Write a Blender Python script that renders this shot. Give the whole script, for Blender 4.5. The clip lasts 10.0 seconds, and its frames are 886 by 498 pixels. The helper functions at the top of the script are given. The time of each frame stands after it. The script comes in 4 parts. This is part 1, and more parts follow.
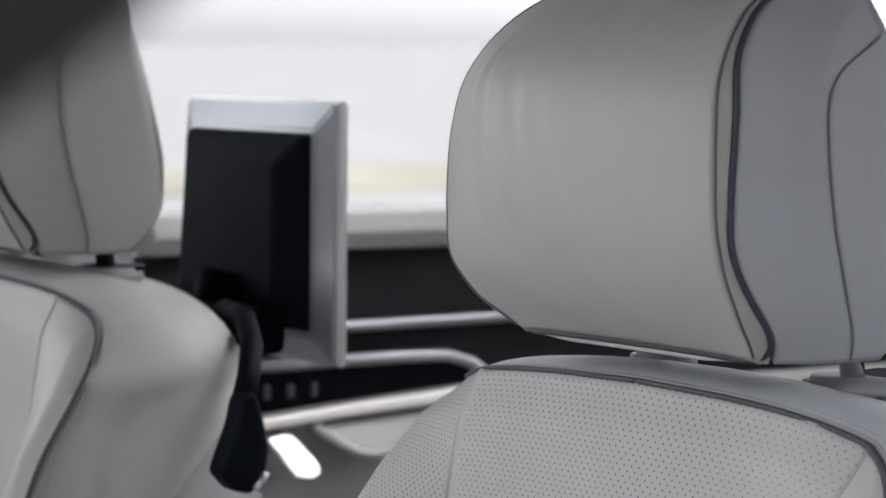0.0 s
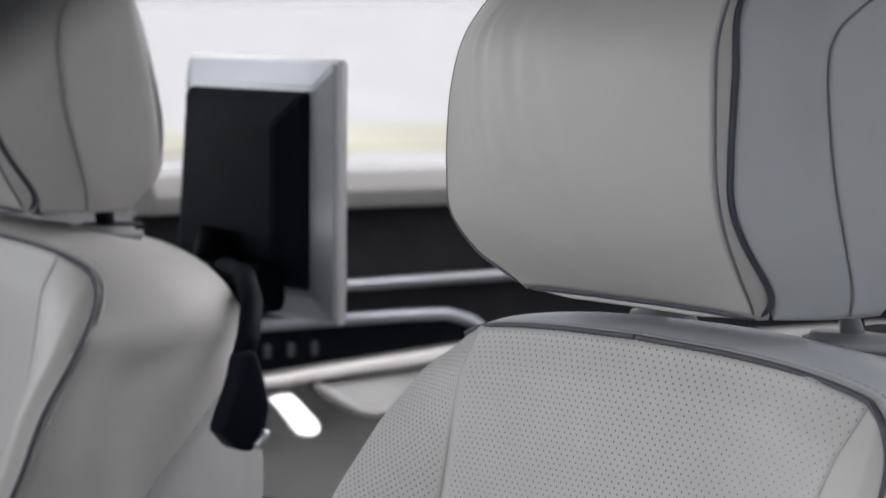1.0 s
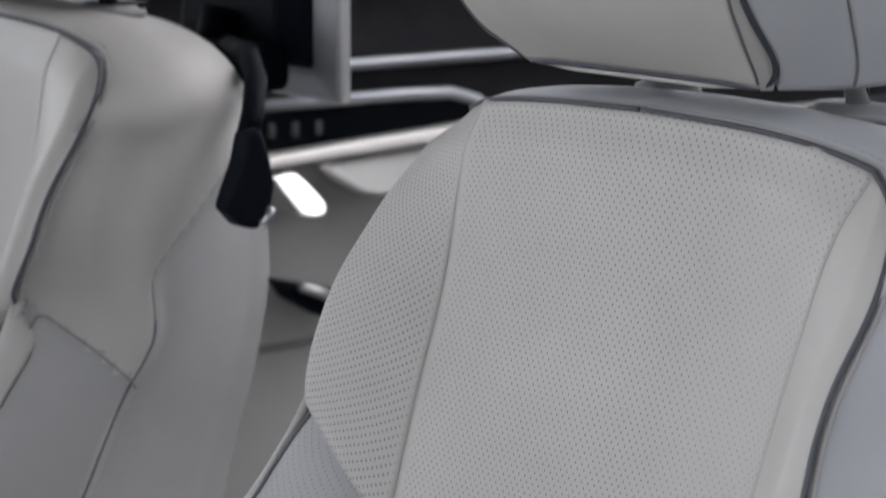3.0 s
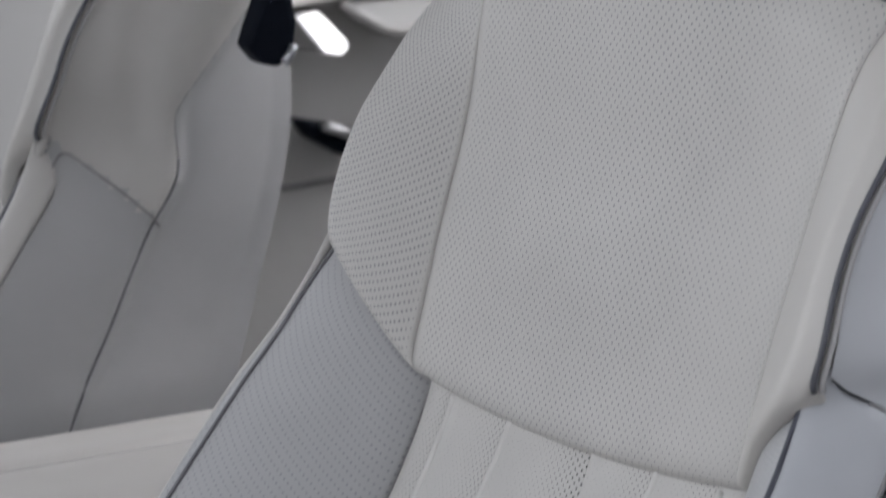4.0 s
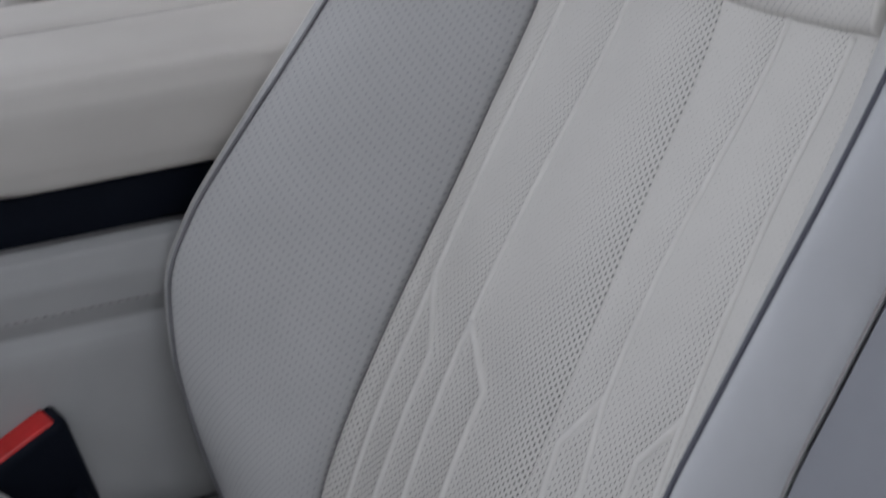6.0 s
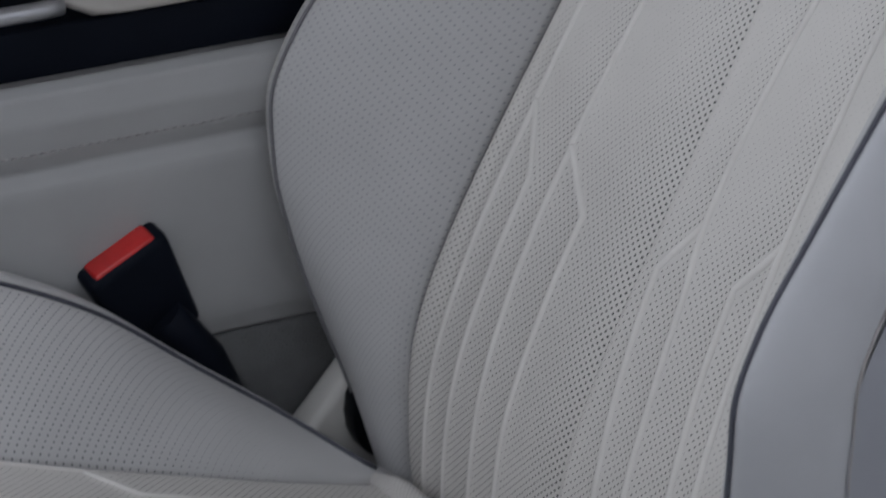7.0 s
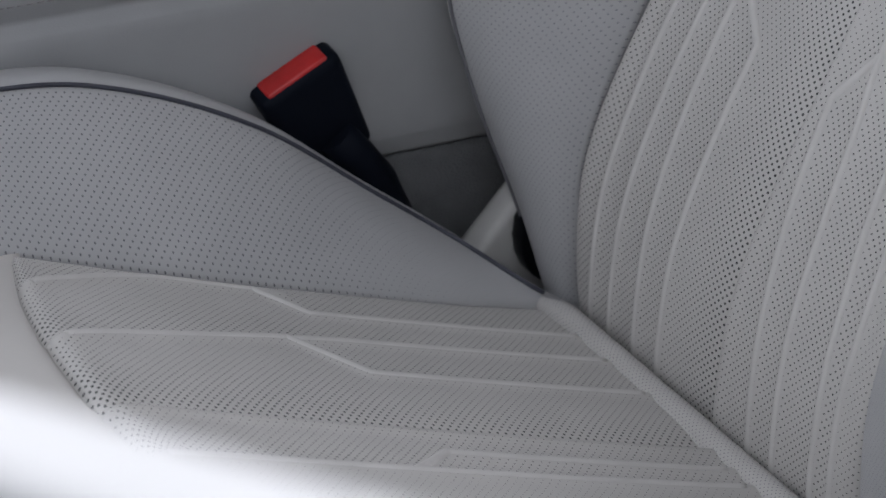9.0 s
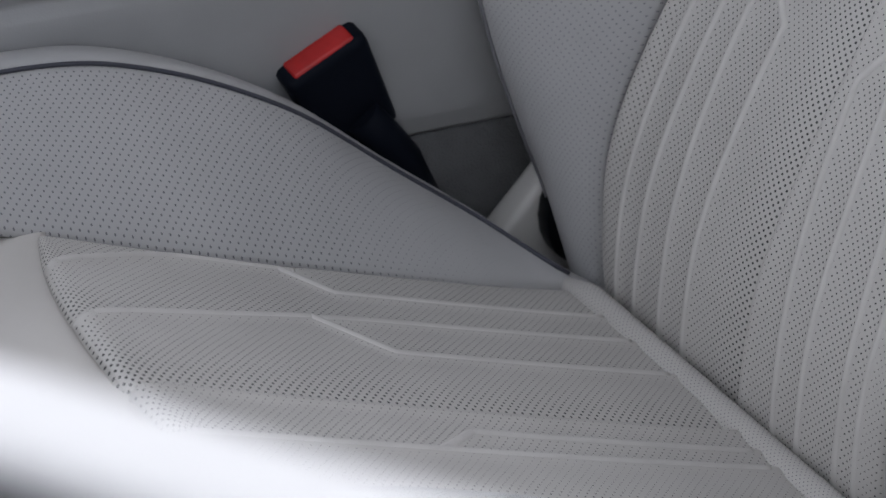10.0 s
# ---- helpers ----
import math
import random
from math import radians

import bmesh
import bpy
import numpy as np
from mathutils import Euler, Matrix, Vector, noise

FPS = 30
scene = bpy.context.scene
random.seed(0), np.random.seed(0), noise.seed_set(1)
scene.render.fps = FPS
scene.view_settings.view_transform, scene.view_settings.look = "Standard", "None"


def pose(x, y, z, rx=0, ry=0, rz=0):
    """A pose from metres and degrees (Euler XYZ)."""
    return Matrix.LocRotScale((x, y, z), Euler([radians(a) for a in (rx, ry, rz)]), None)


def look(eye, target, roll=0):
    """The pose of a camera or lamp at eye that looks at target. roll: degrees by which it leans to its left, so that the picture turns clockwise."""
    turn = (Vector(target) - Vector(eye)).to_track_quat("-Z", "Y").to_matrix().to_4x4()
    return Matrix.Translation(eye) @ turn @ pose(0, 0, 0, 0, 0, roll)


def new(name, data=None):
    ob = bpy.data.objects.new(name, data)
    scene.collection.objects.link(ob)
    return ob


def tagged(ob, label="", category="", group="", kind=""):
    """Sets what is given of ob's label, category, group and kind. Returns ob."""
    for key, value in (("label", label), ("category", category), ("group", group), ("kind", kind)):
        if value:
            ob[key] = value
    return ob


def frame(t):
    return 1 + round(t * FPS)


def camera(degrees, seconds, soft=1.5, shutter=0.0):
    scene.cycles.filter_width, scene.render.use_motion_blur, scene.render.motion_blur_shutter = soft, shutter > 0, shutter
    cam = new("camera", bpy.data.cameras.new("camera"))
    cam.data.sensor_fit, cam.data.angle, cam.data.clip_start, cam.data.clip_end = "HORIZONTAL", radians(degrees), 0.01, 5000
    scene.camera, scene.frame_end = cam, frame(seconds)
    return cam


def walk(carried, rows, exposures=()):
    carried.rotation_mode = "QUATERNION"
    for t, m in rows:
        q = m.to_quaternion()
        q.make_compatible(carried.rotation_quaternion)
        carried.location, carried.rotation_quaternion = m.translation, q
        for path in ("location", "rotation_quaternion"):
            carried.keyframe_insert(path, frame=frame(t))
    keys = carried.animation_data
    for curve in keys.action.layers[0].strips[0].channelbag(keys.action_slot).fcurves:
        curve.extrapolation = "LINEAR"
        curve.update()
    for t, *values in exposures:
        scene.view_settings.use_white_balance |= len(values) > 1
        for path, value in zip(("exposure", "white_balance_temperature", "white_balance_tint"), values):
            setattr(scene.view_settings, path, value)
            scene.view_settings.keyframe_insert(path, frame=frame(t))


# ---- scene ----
# The camera stands beside the open door, sinks a little and tilts from the headrests down to the seat cushion.
EYE = (-0.777, -1.30, 1.175)
cam = camera(16.24, 10.0, soft=1.5, shutter=0.5)
cam.data.dof.use_dof = True
cam.data.dof.focus_distance = 1.68
cam.data.dof.aperture_fstop = 13.0

# seconds, height over the last stand, turn about x, y and z
PATH = [
    (0.0, 0.014, 86.122, -0.5, -33.97), (0.5, 0.0129, 85.891, -0.47, -33.98), (1.0, 0.0118, 85.401, -0.4, -33.98),
    (1.5, 0.0104, 84.779, -0.32, -33.985), (2.0, 0.009, 83.857, -0.2, -33.98), (2.2, 0.0084, 83.443, -0.15, -33.97),
    (3.3, 0.0042, 80.657, 0.13, -33.9), (3.5, 0.0034, 80.132, 0.15, -33.84), (4.0, 0.0013, 78.556, 0.3, -33.56),
    (4.5, 0.0, 76.722, 0.45, -33.16), (5.0, 0.0, 74.642, 0.65, -32.78), (5.5, 0.0, 72.343, 0.75, -32.25),
    (5.7, 0.0, 71.49, 0.75, -31.86), (6.8, 0.0, 67.44, 0.42, -29.41), (7.0, 0.0, 66.979, 0.35, -29.04),
    (7.5, 0.0, 65.682, 0.4, -27.95), (8.0, 0.0, 64.701, 0.4, -26.97), (8.5, 0.0, 64.017, 0.45, -26.185),
    (9.0, 0.0, 63.764, 0.46, -25.637), (9.5, 0.0, 63.534, 0.48, -25.316), (10.0, 0.0, 63.403, 0.48, -25.12),
]
walk(cam, [(t, pose(EYE[0], EYE[1], EYE[2] + d, rx, ry, rz)) for t, d, rx, ry, rz in PATH], [(0.0, 1.63, 6300, 11), (4.0, 1.67, 6260, 11), (7.0, 1.56, 6180, 11), (10.0, 1.48, 6140, 12)])

# ---- sky, sun and exposure ----
world = bpy.data.worlds.new("sky")
scene.world = world
world.use_nodes = True
wn = world.node_tree
sky = wn.nodes.new("ShaderNodeTexSky")
sky.sky_type = "NISHITA"
sky.sun_disc = False
sky.sun_elevation = radians(54)
sky.sun_rotation = radians(98)
sky.air_density, sky.dust_density = 1.0, 1.5
cloud = wn.nodes.new("ShaderNodeHueSaturation")     # a thin, even cloud cover
cloud.inputs["Saturation"].default_value = 0.08
wn.links.new(sky.outputs[0], cloud.inputs["Color"])
wn.links.new(cloud.outputs[0], wn.nodes["Background"].inputs[0])
wn.nodes["Background"].inputs[1].default_value = 0.15
sun = new("sun", bpy.data.lights.new("sun", "SUN"))
sun.data.energy, sun.data.angle, sun.data.color = 0.42, radians(35), (1.0, 0.985, 0.96)
sun.matrix_world = look((0.90, -0.13, 1.25), (0, 0, 0))


# ---- materials ----
def material(name, colour, rough, metal=0.0):
    m = bpy.data.materials.new(name)
    m.use_nodes = True
    b = m.node_tree.nodes["Principled BSDF"]
    b.inputs["Base Color"].default_value = (*colour, 1)
    b.inputs["Roughness"].default_value = rough
    b.inputs["Metallic"].default_value = metal
    return m


def node(m, kind, **values):
    n = m.node_tree.nodes.new(kind)
    for key, value in values.items():
        n.inputs[key].default_value = value
    return n


def math_node(m, op, a, b=None, c=None):
    n = m.node_tree.nodes.new("ShaderNodeMath")
    n.operation = op
    for i, v in enumerate((a, b, c)):
        if v is None:
            continue
        if isinstance(v, (int, float)):
            n.inputs[i].default_value = v
        else:
            m.node_tree.links.new(v, n.inputs[i])
    return n.outputs[0]


def worn(m, scale_big, scale_fine, tint=0.12, bump=0.15, depth=0.0006, holes=0.0, hole_size=0.16, cell=0.4, hole_colour=0.06, graded=False):
    """Colour drift at large scale, fine relief, and on request a staggered pattern of punched holes by the UV map (metres)."""
    t = m.node_tree
    b = t.nodes["Principled BSDF"]
    co = t.nodes.new("ShaderNodeTexCoord")
    base = tuple(b.inputs["Base Color"].default_value)
    big = node(m, "ShaderNodeTexNoise", Scale=scale_big, Detail=5.0, Roughness=0.6)
    t.links.new(co.outputs["Object"], big.inputs["Vector"])
    ramp = t.nodes.new("ShaderNodeMapRange")
    ramp.inputs["From Min"].default_value, ramp.inputs["From Max"].default_value = 0.3, 0.7
    ramp.inputs["To Min"].default_value, ramp.inputs["To Max"].default_value = 1 - tint, 1 + tint * 0.4
    t.links.new(big.outputs["Fac"], ramp.inputs["Value"])
    mix = t.nodes.new("ShaderNodeMix")
    mix.data_type, mix.blend_type = "RGBA", "MULTIPLY"
    mix.inputs["Factor"].default_value = 1.0
    mix.inputs["A"].default_value = base
    t.links.new(ramp.outputs["Result"], mix.inputs["B"])
    colour = mix.outputs["Result"]
    fine = node(m, "ShaderNodeTexVoronoi", Scale=scale_fine)
    t.links.new(co.outputs["Object"], fine.inputs["Vector"])
    height = math_node(m, "MULTIPLY", fine.outputs["Distance"], cell)
    rough = node(m, "ShaderNodeTexNoise", Scale=scale_big * 3, Detail=3.0)
    t.links.new(co.outputs["Object"], rough.inputs["Vector"])
    r0 = b.inputs["Roughness"].default_value
    t.links.new(math_node(m, "MULTIPLY_ADD", rough.outputs["Fac"], 0.18, r0 - 0.09), b.inputs["Roughness"])
    if holes:
        uv = t.nodes.new("ShaderNodeUVMap")
        uv.uv_map = "metres"
        sep = t.nodes.new("ShaderNodeSeparateXYZ")
        t.links.new(uv.outputs["UV"], sep.inputs[0])
        v = math_node(m, "DIVIDE", sep.outputs["Y"], holes * 0.5)
        row = math_node(m, "FLOOR", v)
        shift = math_node(m, "MULTIPLY", math_node(m, "PINGPONG", row, 1.0), 0.5)
        u = math_node(m, "ADD", math_node(m, "DIVIDE", sep.outputs["X"], holes), shift)
        du = math_node(m, "SUBTRACT", math_node(m, "FRACT", u), 0.5)
        dv = math_node(m, "MULTIPLY", math_node(m, "SUBTRACT", math_node(m, "FRACT", v), 0.5), 0.5)
        d = math_node(m, "SQRT", math_node(m, "ADD", math_node(m, "MULTIPLY", du, du), math_node(m, "MULTIPLY", dv, dv)))
        if graded:      # the holes grow with the mesh's "open" value
            size = t.nodes.new("ShaderNodeAttribute")
            size.attribute_name = "open"
            d = math_node(m, "DIVIDE", d, math_node(m, "MAXIMUM", size.outputs["Fac"], 0.02))
        edge = t.nodes.new("ShaderNodeMapRange")
        edge.inputs["From Min"].default_value, edge.inputs["From Max"].default_value = hole_size * 0.75, hole_size * 1.2
        t.links.new(d, edge.inputs["Value"])
        solid = edge.outputs["Result"]
        hole = t.nodes.new("ShaderNodeMix")
        hole.data_type = "RGBA"
        hole.inputs["A"].default_value = (hole_colour, hole_colour, hole_colour * 1.1, 1)
        t.links.new(solid, hole.inputs["Factor"])
        t.links.new(colour, hole.inputs["B"])
        colour = hole.outputs["Result"]
        height = math_node(m, "ADD", height, solid)
    t.links.new(colour, b.inputs["Base Color"])
    bp = node(m, "ShaderNodeBump", Strength=bump, Distance=depth)
    t.links.new(height, bp.inputs["Height"])
    t.links.new(bp.outputs["Normal"], b.inputs["Normal"])
    return m


GREY = (0.50, 0.485, 0.465)
leather = worn(material("grey leather", GREY, 0.55), 9, 900, 0.10, 0.25, 0.0004)
leather_fine = worn(material("grey nappa leather", (0.53, 0.51, 0.485), 0.48), 7, 1100, 0.08, 0.2, 0.0003)
perforated = worn(material("perforated grey leather", GREY, 0.5), 9, 900, 0.08, 0.30, 0.0003, holes=0.0055, hole_size=0.11, hole_colour=0.16, graded=True)
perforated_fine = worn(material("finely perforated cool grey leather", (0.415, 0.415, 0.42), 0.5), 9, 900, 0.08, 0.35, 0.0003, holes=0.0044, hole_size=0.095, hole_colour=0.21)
perforated_cushion = worn(material("perforated cool grey leather", (0.42, 0.42, 0.425), 0.5), 9, 900, 0.08, 0.35, 0.0003, holes=0.0050, hole_size=0.11, hole_colour=0.13, graded=True)
perforated_wide = worn(material("open perforated grey leather", GREY, 0.5), 9, 900, 0.08, 0.25, 0.0003, holes=0.0050, hole_size=0.175, hole_colour=0.022, graded=True)
leather_rib = worn(material("embossed pale grey leather", (0.56, 0.545, 0.525), 0.55), 30, 500, 0.08, 0.5, 0.0006)
thread = worn(material("grey thread", (0.33, 0.32, 0.32), 0.7), 40, 800, 0.2)
piping_dark = worn(material("slate piping", (0.05, 0.053, 0.072), 0.5), 30, 900, 0.2)
piping_slate = worn(material("slate grey piping", (0.075, 0.077, 0.092), 0.5), 30, 900, 0.2)
piping_mid = worn(material("dark grey piping", (0.15, 0.15, 0.165), 0.5), 30, 900, 0.2)
piping_grey = worn(material("grey piping", (0.30, 0.29, 0.29), 0.5), 30, 900, 0.2)
plastic_dark = worn(material("dark plastic", (0.006, 0.008, 0.014), 0.5), 12, 700, 0.2, 0.15)
matte_black = worn(material("matte black plastic", (0.0025, 0.0035, 0.007), 0.6), 12, 700, 0.2, 0.1)
plastic_grey_dark = worn(material("dark grey plastic", (0.07, 0.07, 0.075), 0.4), 8, 600, 0.1, 0.1)
bright_metal = worn(material("bright satin metal", (0.84, 0.83, 0.82), 0.36, 1.0), 8, 900, 0.04, 0.03)
sill_white = worn(material("off-white sill", (0.55, 0.545, 0.545), 0.5), 8, 500, 0.05, 0.1)
ledge_metal = worn(material("warm satin metal", (0.70, 0.67, 0.64), 0.5, 0.7), 8, 900, 0.05, 0.05)
leather_shade = worn(material("grey leather lip", (0.40, 0.39, 0.39), 0.5), 12, 900, 0.1, 0.25, 0.0004)
plastic_black = worn(material("black gloss plastic", (0.004, 0.005, 0.007), 0.30), 6, 500, 0.2, 0.03)
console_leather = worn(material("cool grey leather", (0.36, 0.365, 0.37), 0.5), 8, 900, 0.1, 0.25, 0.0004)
# same leather, with the bluish skylight of the open doorway put into its colour
leather_skylit = worn(material("grey leather with skylight tint", (0.405, 0.415, 0.44), 0.45), 8, 900, 0.1, 0.25, 0.0004)
# darker copies of the leather that carry the shade on the backrest's sides
leather_side_shade = worn(material("side-shaded grey leather", (0.385, 0.383, 0.384), 0.5), 8, 900, 0.1, 0.25, 0.0004)
leather_side_shade_blue = worn(material("side-shaded blue-grey leather", (0.29, 0.30, 0.335), 0.45), 8, 900, 0.1, 0.25, 0.0004)
# near seat's copy of the leather; cool skylight is painted into the colour
leather_pale_skylit = worn(material("pale grey leather with skylight tint", (0.50, 0.51, 0.535), 0.5), 7, 1000, 0.08, 0.22, 0.0003)
plastic_grey = worn(material("grey plastic", (0.34, 0.34, 0.345), 0.55), 8, 600, 0.1, 0.2)
plastic_pale = worn(material("pale plastic", (0.55, 0.54, 0.52), 0.5), 8, 600, 0.08, 0.2)
door_dark = worn(material("charcoal veneer", (0.034, 0.034, 0.037), 0.42), 14, 300, 0.3, 0.1)
silver = worn(material("satin silver", (0.50, 0.51, 0.54), 0.36, 0.9), 8, 900, 0.08, 0.05)
post_metal = worn(material("polished post metal", (0.92, 0.92, 0.93), 0.22, 1.0), 10, 500, 0.05, 0.02)
red_plastic = worn(material("red translucent plastic", (0.48, 0.022, 0.022), 0.22), 40, 600, 0.2, 0.1)
carpet = worn(material("grey carpet", (0.16, 0.165, 0.17), 0.95), 14, 700, 0.3, 0.9, 0.003)
render_wall = worn(material("grey rendered wall", (0.42, 0.42, 0.43), 0.9), 1.2, 80, 0.25, 0.5, 0.003)
headliner = worn(material("grey headliner cloth", (0.46, 0.45, 0.44), 0.9), 8, 900, 0.08, 0.3)
paint_white = worn(material("white car paint", (0.80, 0.80, 0.80), 0.22), 3, 200, 0.03, 0.01)
rubber = worn(material("black rubber seal", (0.02, 0.02, 0.022), 0.7), 20, 600, 0.2)
paving = worn(material("pale concrete", (0.48, 0.47, 0.45), 0.85), 0.4, 60, 0.25, 0.4, 0.004)
asphalt = worn(material("grey asphalt", (0.06, 0.06, 0.062), 0.9), 0.7, 90, 0.3, 0.7, 0.004)
dry_grass = worn(material("dry grass", (0.50, 0.48, 0.37), 0.9), 0.6, 40, 0.4, 0.6, 0.02)
for dull in (plastic_dark, plastic_black, matte_black, door_dark):
    dull.node_tree.nodes["Principled BSDF"].inputs["Specular IOR Level"].default_value = 0.06
glass = material("tinted window glass", (0.68, 0.672, 0.69), 0.0)
glass.node_tree.nodes["Principled BSDF"].inputs["Transmission Weight"].default_value = 1.0
glass.node_tree.nodes["Principled BSDF"].inputs["IOR"].default_value = 1.1


# ---- mesh tools ----
def spline(xs, ys):
    """A smooth curve through the given pairs, xs rising."""
    xs, ys = np.array(xs, float), np.array(ys, float)
    d = np.diff(ys) / np.diff(xs)
    m = np.concatenate(([d[0]], np.where(d[1:] * d[:-1] > 0, (d[1:] + d[:-1]) / 2, 0.35 * (d[1:] + d[:-1]) / 2), [d[-1]]))

    def exact(x):
        i = min(int(np.searchsorted(xs, x, "right")) - 1, len(xs) - 2)
        h = xs[i + 1] - xs[i]
        t = (x - xs[i]) / h
        return float((1 + 2 * t) * (1 - t) ** 2 * ys[i] + t * (1 - t) ** 2 * h * m[i] + t * t * (3 - 2 * t) * ys[i + 1] + t * t * (t - 1) * h * m[i + 1])
    start, size, n = float(xs[0]), float(xs[-1] - xs[0]), 500
    table = [exact(start + size * i / n) for i in range(n + 1)]

    def f(x):
        p = min(max((x - start) / size, 0.0), 1.0) * n
        i = min(int(p), n - 1)
        return table[i] + (table[i + 1] - table[i]) * (p - i)
    return f


def step(a, b, x):
    t = min(max((x - a) / (b - a), 0.0), 1.0)
    return t * t * (3 - 2 * t)


def sheet(fn, us, vs, out, uv=None, opening=None):
    """A grid of points fn(u, v) that faces the way out; uv(u, v) in metres lays the hole pattern, opening(u, v) the holes' size."""
    bm = bmesh.new()
    layer = bm.loops.layers.uv.new("metres")
    wide = bm.verts.layers.float.new("open") if opening else None
    rows = [[bm.verts.new(fn(u, v)) for u in us] for v in vs]
    if opening:
        for v, row in zip(vs, rows):
            for u, vert in zip(us, row):
                vert[wide] = opening(u, v)
    for j in range(len(vs) - 1):
        for i in range(len(us) - 1):
            quad = (rows[j][i], rows[j][i + 1], rows[j + 1][i + 1], rows[j + 1][i])
            keys = ((us[i], vs[j]), (us[i + 1], vs[j]), (us[i + 1], vs[j + 1]), (us[i], vs[j + 1]))
            face = bm.faces.new(quad)
            face.smooth = True
            for loop, key in zip(face.loops, keys):
                loop[layer].uv = uv(*key) if uv else key
    bm.normal_update()
    total = sum((f.normal * f.calc_area() for f in bm.faces), Vector())
    if total.dot(Vector(out)) < 0:
        bmesh.ops.reverse_faces(bm, faces=bm.faces[:])
    return bm


def tube(points, radius, sides=8, bm=None, closed=False, squash=1.0):
    """A round cord along points."""
    bm = bm or bmesh.new()
    pts = [Vector(p) for p in points]
    rings = []
    n = len(pts)
    up = Vector((0.13, 0.31, 0.94))
    for i, p in enumerate(pts):
        a = pts[(i - 1) % n] if closed else pts[max(i - 1, 0)]
        b = pts[(i + 1) % n] if closed else pts[min(i + 1, n - 1)]
        d = (b - a).normalized()
        s = d.cross(up).normalized()
        q = s.cross(d)
        rings.append([bm.verts.new(p + radius * (math.cos(k * 2 * math.pi / sides) * s + squash * math.sin(k * 2 * math.pi / sides) * q)) for k in range(sides)])
    for i in range(n if closed else n - 1):
        r, s = rings[i], rings[(i + 1) % n]
        for k in range(sides):
            bm.faces.new((r[k], r[(k + 1) % sides], s[(k + 1) % sides], s[k])).smooth = True
    if not closed:
        bm.faces.new(rings[0][::-1])
        bm.faces.new(rings[-1])
    return bm


def eased(points, passes, first=1, last=None):
    """Rounds the corners of a line of points."""
    pts = [Vector(p) for p in points]
    last = len(pts) - 1 if last is None else last
    for _ in range(passes):
        old = [p.copy() for p in pts]
        for i in range(first, last):
            pts[i] = old[i] * 0.5 + (old[i - 1] + old[i + 1]) * 0.25
    return pts


def stitches(points, length=0.0035, gap=0.0025, radius=0.0005):
    """Short threads along a line of points."""
    bm = bmesh.new()
    pts = [Vector(p) for p in points]
    run, on, left, piece = 0.0, True, length, [pts[0]]
    for a, b in zip(pts, pts[1:]):
        d = (b - a).length
        at = 0.0
        while d - at > left:
            at += left
            p = a.lerp(b, at / d)
            if on:
                piece.append(p)
                tube(piece, radius, 5, bm)
            piece, on = [p], not on
            left = length if on else gap
        left -= d - at
    return bm


def block(x0, x1, y0, y1, z0, z1, bevel=0.0, segments=2, bm=None, m=None):
    bm2 = bmesh.new()
    bmesh.ops.create_cube(bm2, size=1, matrix=Matrix.Translation(((x0 + x1) / 2, (y0 + y1) / 2, (z0 + z1) / 2)) @ Matrix.Diagonal((x1 - x0, y1 - y0, z1 - z0, 1)))
    if bevel:
        bmesh.ops.bevel(bm2, geom=bm2.edges[:], offset=bevel, segments=segments, profile=0.6, affect="EDGES")
    if m is not None:
        bmesh.ops.transform(bm2, matrix=m, verts=bm2.verts)
    for f in bm2.faces:
        f.smooth = bevel > 0
    return bm2


def plate(points, axis, a, b, bevel=0.0, segments=2):
    """A flat outline of (u, v) pairs, drawn out along axis x or y or z from a to b."""
    bm = bmesh.new()

    def put(u, v, w):
        return {"x": (w, u, v), "y": (u, w, v), "z": (u, v, w)}[axis]
    low = [bm.verts.new(put(u, v, a)) for u, v in points]
    face = bm.faces.new(low)
    made = bmesh.ops.extrude_face_region(bm, geom=[face])["geom"]
    shift = Vector(put(0, 0, b - a))
    bmesh.ops.translate(bm, vec=shift, verts=[g for g in made if isinstance(g, bmesh.types.BMVert)])
    bmesh.ops.recalc_face_normals(bm, faces=bm.faces[:])
    if bevel:
        bmesh.ops.bevel(bm, geom=bm.edges[:], offset=bevel, segments=segments, profile=0.6, affect="EDGES")
    return bm


def part(name, bm, mat, parent=None, label="", solid=0.0, flip=False, smooth=None, second=None):
    """Links a bmesh as one mesh object under a thing or a part; second is the material of faces with index 1."""
    if flip:
        bmesh.ops.scale(bm, vec=(1, -1, 1), verts=bm.verts)
        bmesh.ops.reverse_faces(bm, faces=bm.faces[:])
    if smooth is not None:
        for f in bm.faces:
            f.smooth = smooth
    me = bpy.data.meshes.new(name)
    bm.to_mesh(me)
    bm.free()
    me.materials.append(mat)
    if second:
        me.materials.append(second)
    ob = new(name, me)
    if parent:
        ob.parent = parent
    if solid:
        md = ob.modifiers.new("thickness", "SOLIDIFY")
        md.thickness, md.offset = solid, -1
    return tagged(ob, label)


def structure(name, bm, mat, label, category, solid=0.0):
    ob = part(name, bm, mat, None, label, solid)
    return tagged(ob, label, category, kind="structure")


def span(a, b, n):
    return [a + (b - a) * i / n for i in range(n + 1)]


